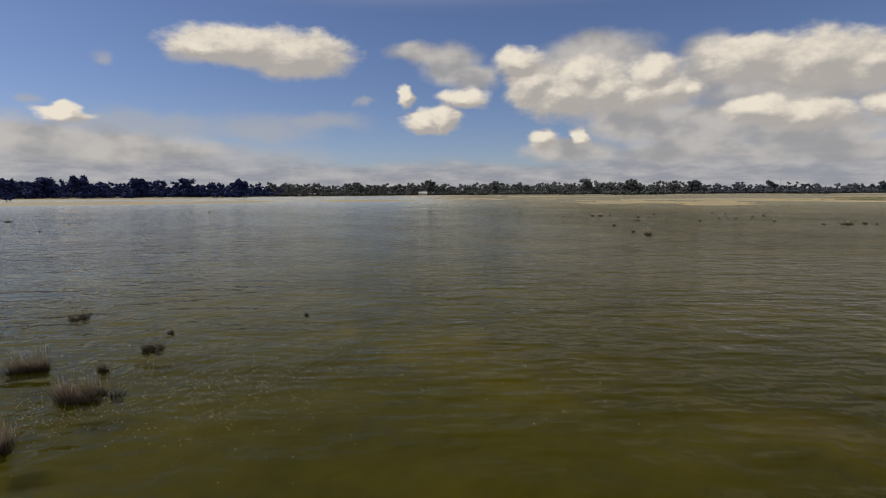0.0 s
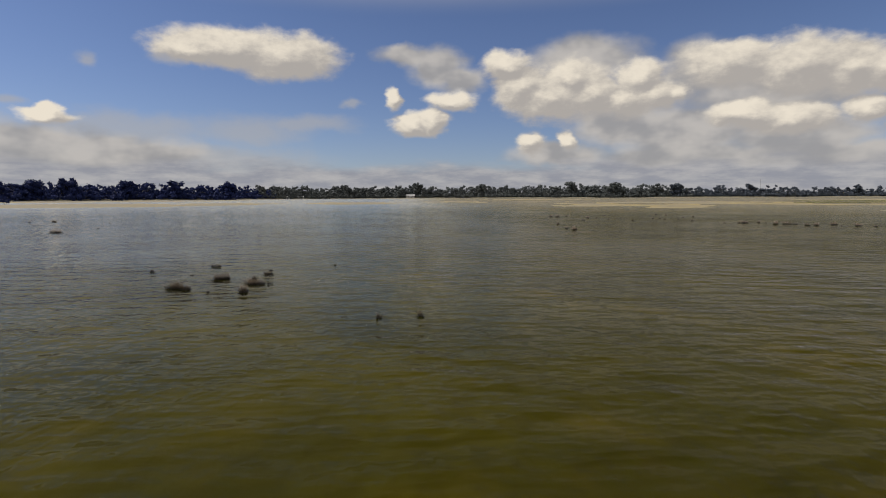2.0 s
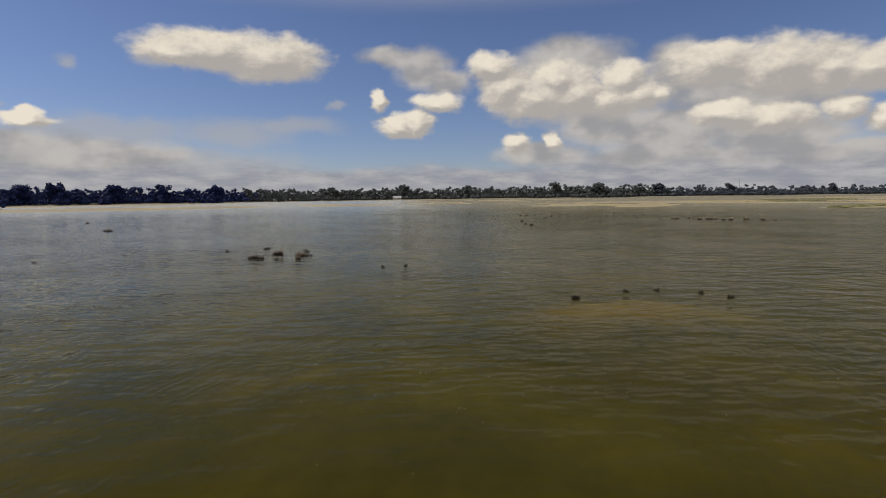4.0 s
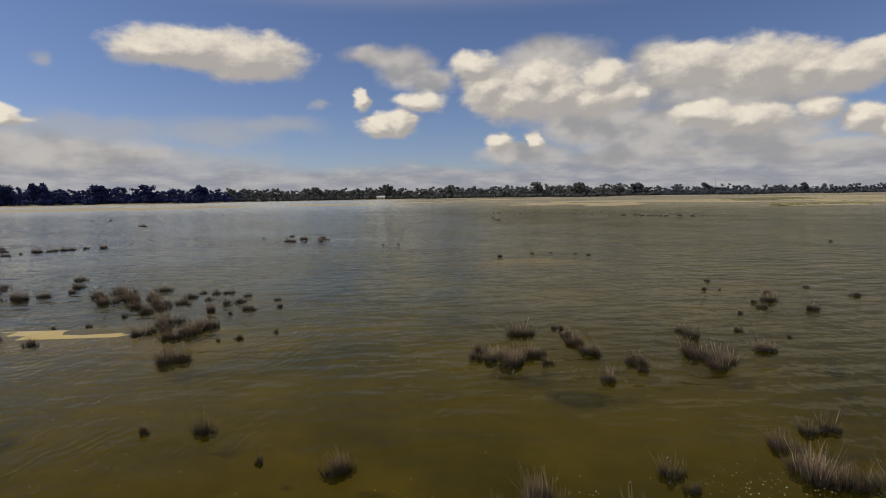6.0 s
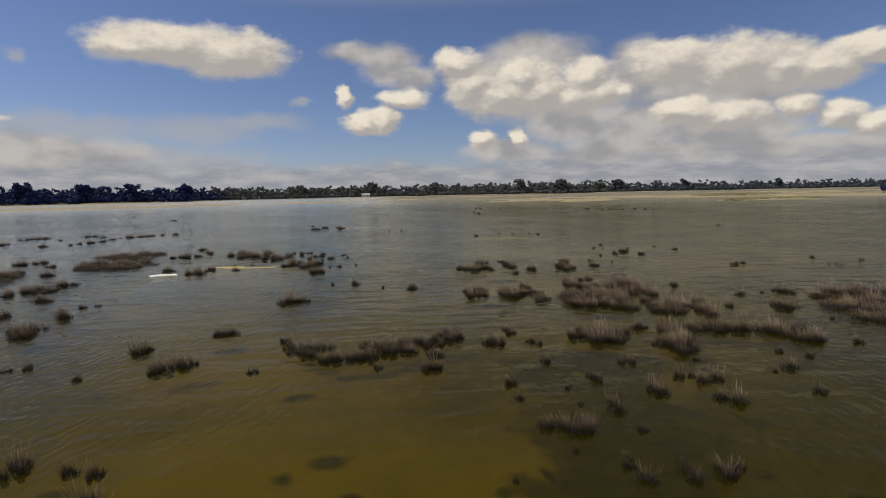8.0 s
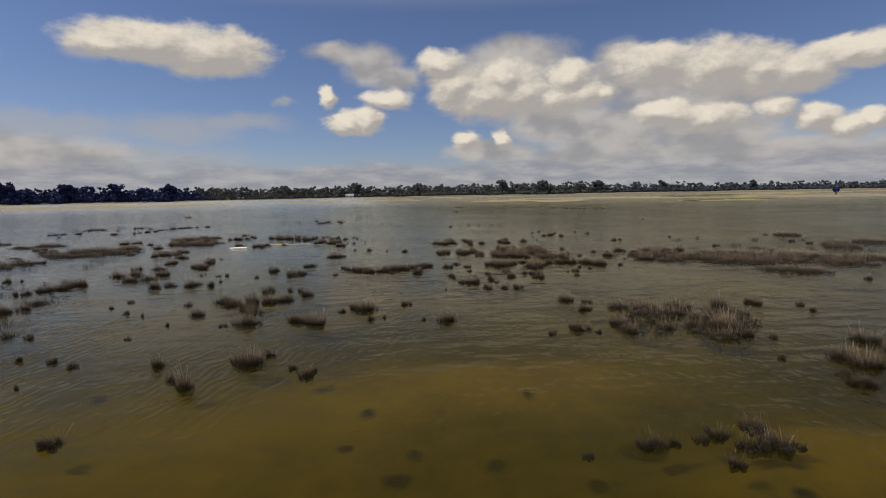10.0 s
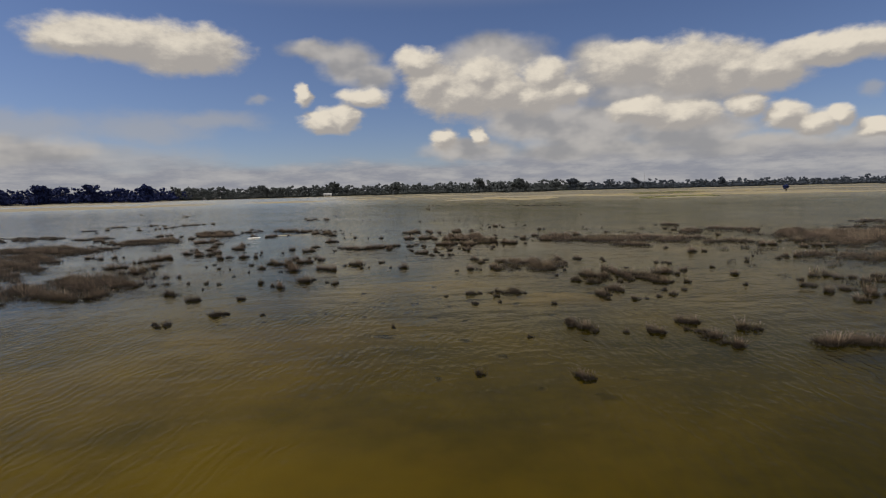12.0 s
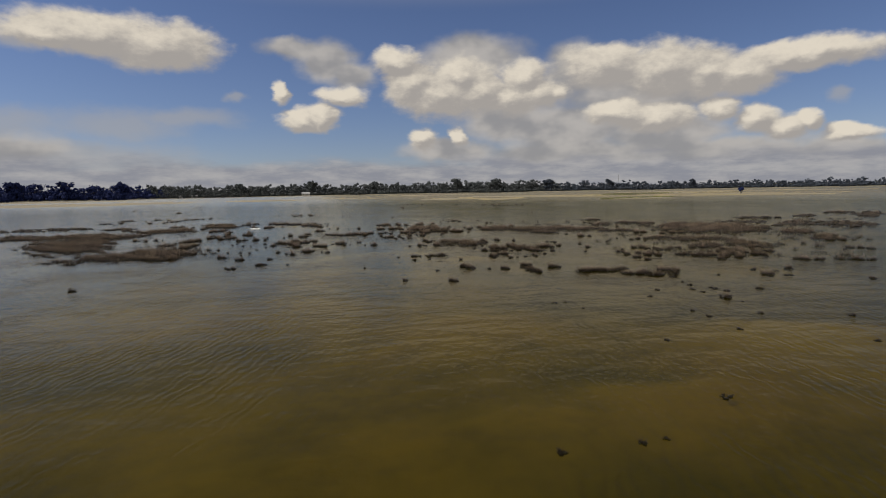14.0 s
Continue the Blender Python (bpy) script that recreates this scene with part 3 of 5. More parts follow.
TUFTS_g = [
    (5.34, -17.39, 0.39), (3.39, -17.6, 0.33), (6.77, -17.69, 0.1), (-2.41, -17.83, 0.38), (-2.53, -17.87, 0.48), (1.88, -17.87, 0.3), (4.92, -18.05, 0.28), (13.37, -18.09, 0.18),
    (2.68, -18.17, 0.24), (3.43, -18.19, 0.37), (2.56, -18.2, 0.35), (1.77, -18.23, 0.28), (2.02, -18.33, 0.39), (2.3, -18.35, 0.45), (4.83, -18.37, 0.4), (5.97, -18.38, 0.39),
    (3.92, -18.49, 0.15), (2.69, -18.59, 0.22), (2.2, -18.6, 0.4), (4.85, -18.62, 0.46), (5.01, -18.75, 0.46), (3.87, -18.75, 0.35), (-9.12, -18.83, 0.57), (10.43, -18.89, 0.2),
    (4.9, -18.99, 0.48), (3.81, -19.02, 0.2), (10.06, -19.05, 0.36), (3.27, -19.33, 0.29), (-9.4, -19.41, 0.43), (-9.66, -19.7, 0.43), (-9.02, -19.7, 0.36), (-9.45, -19.93, 0.42),
]
TUFTS_h = [
    (-9.08, -19.98, 0.54), (-9.7, -20.22, 0.42), (-1.82, -20.35, 0.13), (-1.21, -20.38, 0.28), (-9.63, -20.43, 0.36), (4.75, -21.01, 0.26), (4.54, -21.03, 0.26), (-0.51, -21.11, 0.13),
    (4.11, -21.32, 0.32), (-8.34, -21.33, 0.56), (0.18, -21.35, 0.29), (-13.12, -21.46, 0.38), (5.34, -21.47, 0.43), (2.89, -21.7, 0.29), (3.95, -21.81, 0.45), (4.16, -21.94, 0.45),
    (2.93, -21.95, 0.21), (16.72, -21.97, 0.34), (5.25, -21.98, 0.49), (1.41, -21.99, 0.2), (1.76, -22, 0.4), (5.43, -22.02, 0.41), (4.49, -22.07, 0.46), (4.93, -22.13, 0.47),
    (-6.68, -22.18, 0.15), (5.47, -22.22, 0.32), (6.41, -22.26, 0.28), (-6.93, -22.32, 0.24), (1.44, -22.39, 0.31), (2.26, -22.4, 0.38), (4.3, -22.55, 0.57), (-2.12, -22.56, 0.13),
]
TUFTS_i = [
    (-2.25, -22.57, 0.33), (-2.52, -22.59, 0.4), (2.84, -22.63, 0.32), (1.74, -22.64, 0.3), (2.98, -22.66, 0.26), (-2.7, -22.66, 0.2), (2.59, -22.66, 0.38), (-2.78, -22.73, 0.08),
    (1.52, -22.74, 0.42), (5.04, -22.82, 0.44), (5.32, -22.85, 0.45), (-2.61, -22.87, 0.19), (4.49, -22.89, 0.49), (12.6, -22.89, 0.25), (3.64, -22.92, 0.52), (-8.08, -22.92, 0.36),
    (16.74, -22.95, 0.33), (2.31, -22.95, 0.53), (4.09, -23.11, 0.46), (-8.12, -23.12, 0.44), (4.68, -23.13, 0.36), (2.82, -23.23, 0.24), (5, -23.25, 0.36), (3.52, -23.29, 0.49),
    (3.68, -23.3, 0.56), (-6.81, -23.33, 0.42), (2.88, -23.34, 0.35), (4.18, -23.37, 0.52), (-8.19, -23.37, 0.2), (4.39, -23.38, 0.59), (5.28, -23.38, 0.41), (4.72, -23.44, 0.4),
]
TUFTS_j = [
    (8.18, -23.48, 0.36), (7.71, -23.58, 0.11), (8.27, -23.63, 0.45), (7.16, -23.65, 0.29), (2.79, -23.65, 0.35), (9.9, -23.79, 0.55), (4.35, -23.86, 0.56), (9.16, -23.87, 0.53),
    (4.81, -23.98, 0.38), (3.33, -24.02, 0.44), (10.33, -24.03, 0.55), (9.58, -24.08, 0.53), (3.96, -24.11, 0.53), (3.59, -24.17, 0.61), (8.6, -24.26, 0.59), (5.89, -24.3, 0.39),
    (-6.7, -24.32, 0.39), (4, -24.43, 0.35), (4.2, -24.44, 0.44), (-6.94, -24.5, 0.39), (-8.73, -24.51, 0.38), (4.79, -24.55, 0.36), (5.1, -24.56, 0.55), (5.37, -24.65, 0.28),
    (4.3, -24.67, 0.43), (5.51, -24.68, 0.22), (-6.6, -24.76, 0.5), (7.13, -24.77, 0.27), (6.2, -24.79, 0.23), (-7.96, -24.83, 0.53), (9.05, -24.89, 0.5), (-6.58, -24.97, 0.49),
]
TUFTS_k = [
    (4.95, -25, 0.52), (4.67, -25.02, 0.43), (5.48, -25.02, 0.45), (7.19, -25.06, 0.53), (8.09, -25.07, 0.4), (9.45, -25.1, 0.5), (9.47, -25.16, 0.44), (8.43, -25.2, 0.4),
    (13.28, -25.23, 0.29), (-3.02, -25.3, 0.27), (8.18, -25.33, 0.47), (-3.21, -25.35, 0.33), (-3.26, -25.36, 0.23), (-3.05, -25.36, 0.15), (5.38, -25.46, 0.43), (8.57, -25.51, 0.47),
    (1.54, -25.86, 0.19), (0.52, -25.88, 0.19), (-2.09, -25.99, 0.13), (0.42, -26.02, 0.18), (-14.24, -26.03, 0.55), (-8.2, -26.04, 0.51), (-2.02, -26.04, 0.22), (3.71, -26.07, 0.29),
    (7.24, -26.08, 0.12), (1.57, -26.09, 0.25), (-4.04, -26.1, 0.16), (3.8, -26.13, 0.21), (7.71, -26.18, 0.38), (-7.29, -26.19, 0.5), (2.73, -26.24, 0.33), (0.71, -26.26, 0.3),
]
TUFTS_l = [
    (4.59, -26.28, 0.3), (-8.6, -26.28, 0.5), (3.01, -26.28, 0.33), (-4.12, -26.29, 0.36), (-0.02, -26.3, 0.23), (18.93, -26.3, 0.32), (-12.49, -26.32, 0.42), (3.35, -26.33, 0.34),
    (0.31, -26.34, 0.29), (4.01, -26.36, 0.21), (0.53, -26.37, 0.29), (-6.08, -26.4, 0.07), (4.59, -26.42, 0.44), (-1.89, -26.42, 0.3), (5.04, -26.42, 0.31), (4.09, -26.42, 0.43),
    (4.83, -26.43, 0.6), (7.92, -26.43, 0.5), (0.14, -26.45, 0.29), (-1.68, -26.45, 0.3), (-0.08, -26.48, 0.29), (-1.44, -26.48, 0.29), (2.52, -26.49, 0.37), (-11.06, -26.49, 0.15),
    (-1.28, -26.51, 0.23), (-0.76, -26.52, 0.23), (-0.24, -26.52, 0.28), (-11.38, -26.56, 0.36), (6.2, -26.58, 0.34), (5.23, -26.58, 0.43), (-0.6, -26.59, 0.28), (3.24, -26.6, 0.32),
]
TUFTS_m = [
    (0.37, -26.61, 0.22), (-0.39, -26.62, 0.28), (-6.14, -26.63, 0.09), (1.09, -26.64, 0.23), (1.25, -26.65, 0.34), (2.69, -26.65, 0.37), (5.63, -26.66, 0.44), (1.76, -26.67, 0.23),
    (-1.79, -26.68, 0.27), (0.18, -26.7, 0.22), (2.79, -26.79, 0.43), (-1.56, -26.8, 0.36), (1.85, -26.81, 0.17), (-5.37, -26.82, 0.2), (4.06, -26.84, 0.41), (4.21, -26.86, 0.34),
    (5.79, -26.87, 0.54), (2.96, -26.88, 0.37), (-0.14, -26.9, 0.32), (-0.4, -26.91, 0.35), (-5.58, -26.92, 0.16), (-11.82, -26.93, 0.36), (16.62, -26.95, 0.36), (-3.12, -27.02, 0.22),
    (3.73, -27.04, 0.39), (13.45, -27.04, 0.44), (-0.65, -27.06, 0.35), (-7.36, -27.07, 0.55), (-1.11, -27.1, 0.35), (-3.25, -27.11, 0.36), (0.23, -27.14, 0.26), (-0.86, -27.15, 0.34),
]
TUFTS_n = [
    (3.54, -27.15, 0.19), (-1.31, -27.17, 0.31), (3.9, -27.17, 0.45), (-3.41, -27.21, 0.45), (3.73, -27.26, 0.38), (5.88, -27.27, 0.53), (-7.79, -27.31, 0.55), (5.97, -27.33, 0.32),
    (-3.51, -27.37, 0.21), (14.28, -27.45, 0.39), (-4.42, -27.46, 0.18), (3.89, -27.48, 0.28), (-2.21, -27.5, 0.17), (6.41, -27.55, 0.19), (3.69, -27.6, 0.27), (-0.57, -27.61, 0.2),
    (-9.11, -27.69, 0.58), (-8.91, -27.71, 0.47), (1.68, -27.71, 0.2), (5.02, -27.74, 0.16), (18.24, -27.78, 0.24), (0.14, -27.78, 0.32), (-13.86, -27.82, 0.52), (-8.82, -27.84, 0.4),
    (2.74, -27.89, 0.26), (3.67, -27.96, 0.14), (-5.24, -28.05, 0.13), (5.21, -28.08, 0.15), (-9.09, -28.09, 0.4), (-9.06, -28.29, 0.44), (2.06, -28.4, 0.19), (4.66, -28.42, 0.27),
]
TUFTS_o = [
    (-6.37, -28.5, 0.39), (1.03, -28.5, 0.22), (2.08, -28.53, 0.15), (4.37, -28.55, 0.1), (-9.36, -28.56, 0.44), (3.26, -28.56, 0.11), (-5.83, -28.57, 0.53), (3.1, -28.57, 0.19),
    (-5.31, -28.67, 0.31), (3.49, -28.69, 0.2), (-6.67, -28.69, 0.39), (-9.37, -28.72, 0.43), (1.64, -28.76, 0.09), (3.3, -28.77, 0.24), (2.57, -28.97, 0.3), (1.02, -28.97, 0.14),
    (-9.66, -29, 0.43), (2.62, -29.07, 0.22), (1.61, -29.26, 0.1), (4.36, -29.29, 0.18), (3.18, -29.29, 0.22), (1.94, -29.29, 0.17), (3.29, -29.39, 0.3), (1.94, -29.46, 0.25),
    (1.11, -29.75, 0.25), (1.26, -29.84, 0.31), (1.44, -29.87, 0.31), (-3.63, -29.87, 0.2), (-3.67, -29.96, 0.4), (1.97, -29.98, 0.15), (-3.13, -30.07, 0.19), (-2.89, -30.16, 0.19),
]
TUFTS_p = [
    (1.2, -30.3, 0.08), (-9.63, -30.37, 0.5), (1.58, -30.49, 0.12), (-8.5, -30.55, 0.51), (2.01, -30.61, 0.12), (1.54, -30.64, 0.17), (-9.95, -30.69, 0.5), (0.56, -30.72, 0.07),
    (-2.71, -30.72, 0.45), (1.96, -30.76, 0.17), (2.23, -30.76, 0.12), (2.41, -30.77, 0.14), (-6.45, -30.8, 0.19), (1.58, -30.84, 0.22), (2.25, -30.86, 0.23), (16.74, -30.9, 0.27),
    (1.97, -30.9, 0.22), (-8.41, -31.15, 0.37), (-4.38, -31.18, 0.45), (17.43, -31.22, 0.43), (-3.08, -31.26, 0.44), (-3.74, -31.35, 0.44), (-3.33, -31.4, 0.58), (-8.64, -31.41, 0.37),
    (-5.05, -31.41, 0.24), (-6.6, -31.41, 0.12), (-8.62, -31.44, 0.48), (10.98, -31.56, 0.27), (-4.02, -31.64, 0.58), (-8.83, -31.95, 0.47), (14.95, -32.03, 0.43), (-6.01, -32.07, 0.23),
]
TUFTS_q = [
    (-3.74, -32.1, 0.56), (15.3, -32.19, 0.43), (-9.01, -32.23, 0.47), (-8.46, -32.32, 0.61), (-0.47, -32.34, 0.27), (-5.62, -32.38, 0.11), (-1.53, -32.46, 0.27), (-4.52, -32.55, 0.33),
    (-3.48, -32.57, 0.4), (2.82, -32.66, 0.33), (-1.33, -32.7, 0.52), (-1.77, -32.77, 0.21), (3.17, -32.87, 0.27), (16.52, -33.11, 0.43), (11.08, -33.12, 0.43), (15.88, -33.23, 0.49),
    (-2.6, -33.25, 0.2), (11.48, -33.28, 0.26), (16.87, -33.31, 0.43), (-4.83, -33.33, 0.13), (-2.48, -33.44, 0.5), (-0.97, -33.51, 0.1), (-3.43, -33.52, 0.5), (3.58, -33.57, 0.53),
    (-3.82, -33.58, 0.17), (-1.21, -33.59, 0.17), (2.84, -33.6, 0.31), (4, -33.67, 0.53), (6.3, -33.7, 0.43), (-2.15, -33.71, 0.48), (5.58, -33.75, 0.42), (-0.27, -33.81, 0.12),
]
TUFTS_r = [
    (4.71, -33.86, 0.53), (-6.83, -33.86, 0.21), (0.13, -33.99, 0.36), (7.05, -34.03, 0.2), (-5.14, -34.25, 0.12), (4.31, -34.39, 0.3), (6.86, -34.57, 0.17), (5.48, -34.58, 0.26),
    (3.63, -34.77, 0.24), (3.01, -34.81, 0.35), (4.39, -34.84, 0.37), (-7.53, -34.94, 0.18), (2.22, -35.06, 0.41), (12.09, -35.1, 0.12), (-7.9, -35.14, 0.38), (-6.19, -35.23, 0.16),
    (1.65, -35.26, 0.17), (4.13, -35.28, 0.41), (2.41, -35.33, 0.13), (3.03, -35.34, 0.5), (3.6, -35.34, 0.23), (4.5, -35.34, 0.41), (-8.15, -35.38, 0.38), (-7.58, -35.42, 0.32),
    (-5.65, -35.43, 0.2), (4.54, -35.43, 0.48), (8.17, -35.57, 0.22), (12.95, -35.59, 0.36), (8.43, -35.63, 0.23), (-2.65, -35.69, 0.2), (-5.26, -35.71, 0.2), (13.26, -35.73, 0.36),
]
TUFTS_s = [
    (-3.03, -35.85, 0.3), (4.55, -35.9, 0.35), (-4.1, -35.9, 0.25), (12.38, -35.91, 0.28), (-2.79, -35.92, 0.24), (8.44, -35.94, 0.22), (-2.86, -36.06, 0.39), (4.84, -36.16, 0.16),
    (6.73, -36.35, 0.2), (-2.25, -36.36, 0.15), (10.86, -36.37, 0.22), (-7.95, -36.52, 0.61), (-1.96, -36.53, 0.13), (-5.5, -36.54, 0.08), (6, -36.56, 0.47), (-3.69, -36.57, 0.19),
    (-2.03, -36.7, 0.27), (-3.48, -36.87, 0.31), (-8.78, -36.88, 0.62), (-6.28, -36.88, 0.21), (5.93, -37.03, 0.34), (9.13, -37.1, 0.2), (-8.02, -37.11, 0.43), (-6.08, -37.11, 0.5),
    (4.21, -37.13, 0.16), (5.05, -37.22, 0.43), (6.06, -37.24, 0.45), (-8.29, -37.38, 0.43), (8, -37.41, 0.32), (7.46, -37.51, 0.31), (6.23, -37.51, 0.34), (4.96, -37.59, 0.41),
]
TUFTS_t = [
    (5.04, -37.62, 0.36), (7.14, -37.64, 0.62), (5.35, -37.73, 0.36), (5.89, -37.77, 0.54), (4.46, -37.87, 0.24), (6.26, -37.9, 0.33), (6.54, -37.92, 0.56), (5.27, -37.93, 0.52),
    (7.45, -37.95, 0.31), (-5.22, -38.13, 0.21), (5.84, -38.14, 0.42), (-5.32, -38.19, 0.43), (5.23, -38.19, 0.3), (4.35, -38.21, 0.38), (6.14, -38.22, 0.32), (-4.19, -38.33, 0.29),
    (6.58, -38.35, 0.44), (-4.26, -38.35, 0.13), (8.83, -38.48, 0.32), (5.78, -38.53, 0.31), (4.73, -38.56, 0.57), (6.19, -38.61, 0.42), (5.32, -38.69, 0.23), (2.33, -39.08, 0.31),
    (6.48, -39.09, 0.33), (6.27, -39.1, 0.55), (1.91, -39.17, 0.3), (6.91, -39.25, 0.28), (1.73, -39.25, 0.22), (1.43, -39.27, 0.14), (1.15, -39.28, 0.21), (1.28, -39.3, 0.28),
]
TUFTS_u = [
    (0.6, -39.38, 0.16), (10.46, -39.42, 0.37), (1.99, -39.44, 0.29), (2.26, -39.47, 0.44), (2.42, -39.49, 0.22), (10.79, -39.51, 0.37), (4.64, -39.56, 0.26), (20.07, -39.56, 0.49),
    (4.76, -39.66, 0.44), (1.71, -39.72, 0.21), (4.54, -39.74, 0.34), (20.58, -39.79, 0.5), (9.69, -39.83, 0.25), (10.76, -39.87, 0.37), (11.79, -39.92, 0.38), (4.7, -39.94, 0.32),
    (-4.31, -39.95, 0.27), (11.09, -39.97, 0.37), (7.96, -40.03, 0.17), (-4.19, -40.04, 0.2), (12.12, -40.04, 0.38), (-4.38, -40.05, 0.33), (4.26, -40.09, 0.24), (5.75, -40.1, 0.2),
    (-4.35, -40.15, 0.32), (4.06, -40.22, 0.31), (6.16, -40.22, 0.2), (12.6, -40.23, 0.38), (4.23, -40.32, 0.16), (-3.42, -40.34, 0.14), (12.93, -40.37, 0.38), (4.09, -40.4, 0.31),
]
TUFTS_v = [
    (1.62, -40.41, 0.15), (10.95, -40.43, 0.36), (1.05, -40.43, 0.22), (11.27, -40.54, 0.36), (9.2, -40.58, 0.47), (-5.41, -40.66, 0.15), (5.58, -40.68, 0.29), (3.98, -40.75, 0.22),
    (-5.23, -40.8, 0.35), (5.17, -40.84, 0.16), (4.54, -40.93, 0.27), (2.67, -40.94, 0.19), (14.84, -40.96, 0.53), (4.79, -40.97, 0.11), (13.31, -41.2, 0.5), (15.24, -41.22, 0.53),
    (9.6, -41.31, 0.45), (8.99, -41.42, 0.38), (13.71, -41.43, 0.5), (9.98, -41.46, 0.45), (12.3, -41.68, 0.36), (12.6, -41.82, 0.36), (9.49, -41.94, 0.43), (12.85, -42.06, 0.48),
    (9.86, -42.08, 0.43), (-0.88, -42.1, 0.12), (13.94, -42.17, 0.5), (10.97, -42.2, 0.45), (10.74, -42.21, 0.58), (13.23, -42.28, 0.48), (11.34, -42.38, 0.45), (8.82, -42.39, 0.54),
]
TUFTS_w = [
    (18.02, -42.4, 0.38), (14.31, -42.42, 0.5), (2.35, -42.48, 0.18), (18.33, -42.57, 0.38), (2.35, -42.65, 0.35), (11.64, -42.69, 0.45), (10.97, -42.7, 0.44), (12.69, -42.7, 0.59),
    (11.33, -42.88, 0.44), (12, -42.88, 0.45), (18.37, -42.9, 0.38), (2.3, -42.91, 0.34), (13.12, -43, 0.59), (4.29, -43.02, 0.23), (2.42, -43.08, 0.34), (8.76, -43.15, 0.35),
    (13.34, -43.16, 0.62), (4.37, -43.2, 0.47), (4.46, -43.25, 0.19), (11.74, -43.32, 0.44), (2.47, -43.36, 0.25), (1.3, -43.43, 0.15), (12.09, -43.52, 0.44), (2.97, -43.53, 0.17),
    (3.39, -43.57, 0.34), (4.02, -43.66, 0.18), (3.48, -43.73, 0.25), (11.19, -43.77, 0.37), (4.11, -43.81, 0.18), (4.87, -43.84, 0.22), (5.04, -43.84, 0.47), (4.22, -43.91, 0.26),
]
TUFTS_x = [
    (5.14, -43.94, 0.19), (-8.71, -44.1, 0.25), (4.12, -44.19, 0.43), (4.05, -44.51, 0.25), (13.44, -44.56, 0.32), (4.14, -44.56, 0.17), (4.15, -44.71, 0.33), (13.64, -44.76, 0.44),
    (4.07, -44.82, 0.16), (6.88, -44.84, 0.3), (5.54, -44.9, 0.49), (6.21, -44.93, 0.42), (14, -44.95, 0.44), (5.78, -44.97, 0.49), (5.53, -44.99, 0.56), (14.73, -45.04, 0.4),
    (5.96, -45.04, 0.49), (6.57, -45.05, 0.42), (0.04, -45.07, 0.21), (6.2, -45.12, 0.49), (15.05, -45.21, 0.4), (15.08, -45.33, 0.4), (1.27, -45.43, 0.12), (15.4, -45.51, 0.4),
    (7.79, -45.53, 0.45), (1.28, -45.55, 0.29), (1.38, -45.58, 0.18), (7.95, -45.76, 0.6), (6.98, -45.8, 0.57), (6.46, -45.84, 0.55), (6.71, -45.96, 0.42), (7.26, -46.17, 0.41),
]
TUFTS_y = [
    (10.33, -46.24, 0.23), (7.05, -46.29, 0.56), (7.6, -46.32, 0.41), (11.4, -46.36, 0.32), (7.33, -46.72, 0.28), (10.66, -46.73, 0.19), (8.66, -46.82, 0.12), (9.99, -47.16, 0.44),
    (10.37, -47.45, 0.26), (7.02, -47.57, 0.1), (6.88, -48.06, 0.18), (5.71, -48.46, 0.18), (7.13, -48.54, 0.15), (6.57, -48.58, 0.17), (11.89, -48.59, 0.26), (7.11, -48.69, 0.18),
    (6.57, -48.98, 0.16), (8.1, -49, 0.22), (7.15, -49.03, 0.21), (5.1, -49.1, 0.19), (2.74, -49.19, 0.14), (2.99, -49.2, 0.09), (6.6, -49.72, 0.34), (3.09, -49.88, 0.1),
    (6.61, -50.22, 0.11), (5.03, -50.71, 0.12), (5.01, -51.23, 0.17), (6.13, -51.25, 0.2), (7.6, -51.89, 0.21), (4.86, -52.24, 0.13), (3.25, -52.52, 0.14), (6.37, -53.43, 0.14),
]
TUFTS_z = [
    (2.44, -54.92, 0.2), (1.11, -55.75, 0.09), (0, -55.77, 0.15), (0.84, -55.78, 0.12),
]
TUFTS = TUFTS_a + TUFTS_b + TUFTS_c + TUFTS_d + TUFTS_e + TUFTS_f + TUFTS_g + TUFTS_h + TUFTS_i + TUFTS_j + TUFTS_k + TUFTS_l + TUFTS_m + TUFTS_n + TUFTS_o + TUFTS_p + TUFTS_q + TUFTS_r + TUFTS_s + TUFTS_t + TUFTS_u + TUFTS_v + TUFTS_w + TUFTS_x + TUFTS_y + TUFTS_z


def tuft_place(x, y, width):
    """The pose of a tuft; the drowned ones towards the near end of the lake stand lower."""
    height = min(0.33, 0.035 + 0.74 * width) * random.uniform(0.75, 1.25) * (0.45 if y < -46.5 and width < 0.3 else 0.75 if y < -38 else 1.0)
    return Matrix.LocRotScale((x, y, 0), Euler((0, 0, random.uniform(-0.7, 0.7))), (width * 1.12, width * random.uniform(0.8, 1.1), height))


def rush_tuft(x, y, width, kind):
    stems, thatch = SMALL_KINDS[kind % 8] if width < 0.26 else FULL_KINDS[kind]
    tuft = new("rush_tuft")
    tuft.matrix_world = tuft_place(x, y, width)
    part("foliage", stems, tuft)
    part("thatch", thatch, tuft, "wet matted base blackened as tuft shade")
    size = "sparse" if width < 0.22 else "broad" if width > 0.42 else "bushy"
    head = " with dark seed heads" if kind % 4 in (1, 3) and width >= 0.26 else ""
    return tagged(tuft, f"{size} brown dry rush tuft{head} in shallow water", "rush tuft", "rush tufts in the lake")


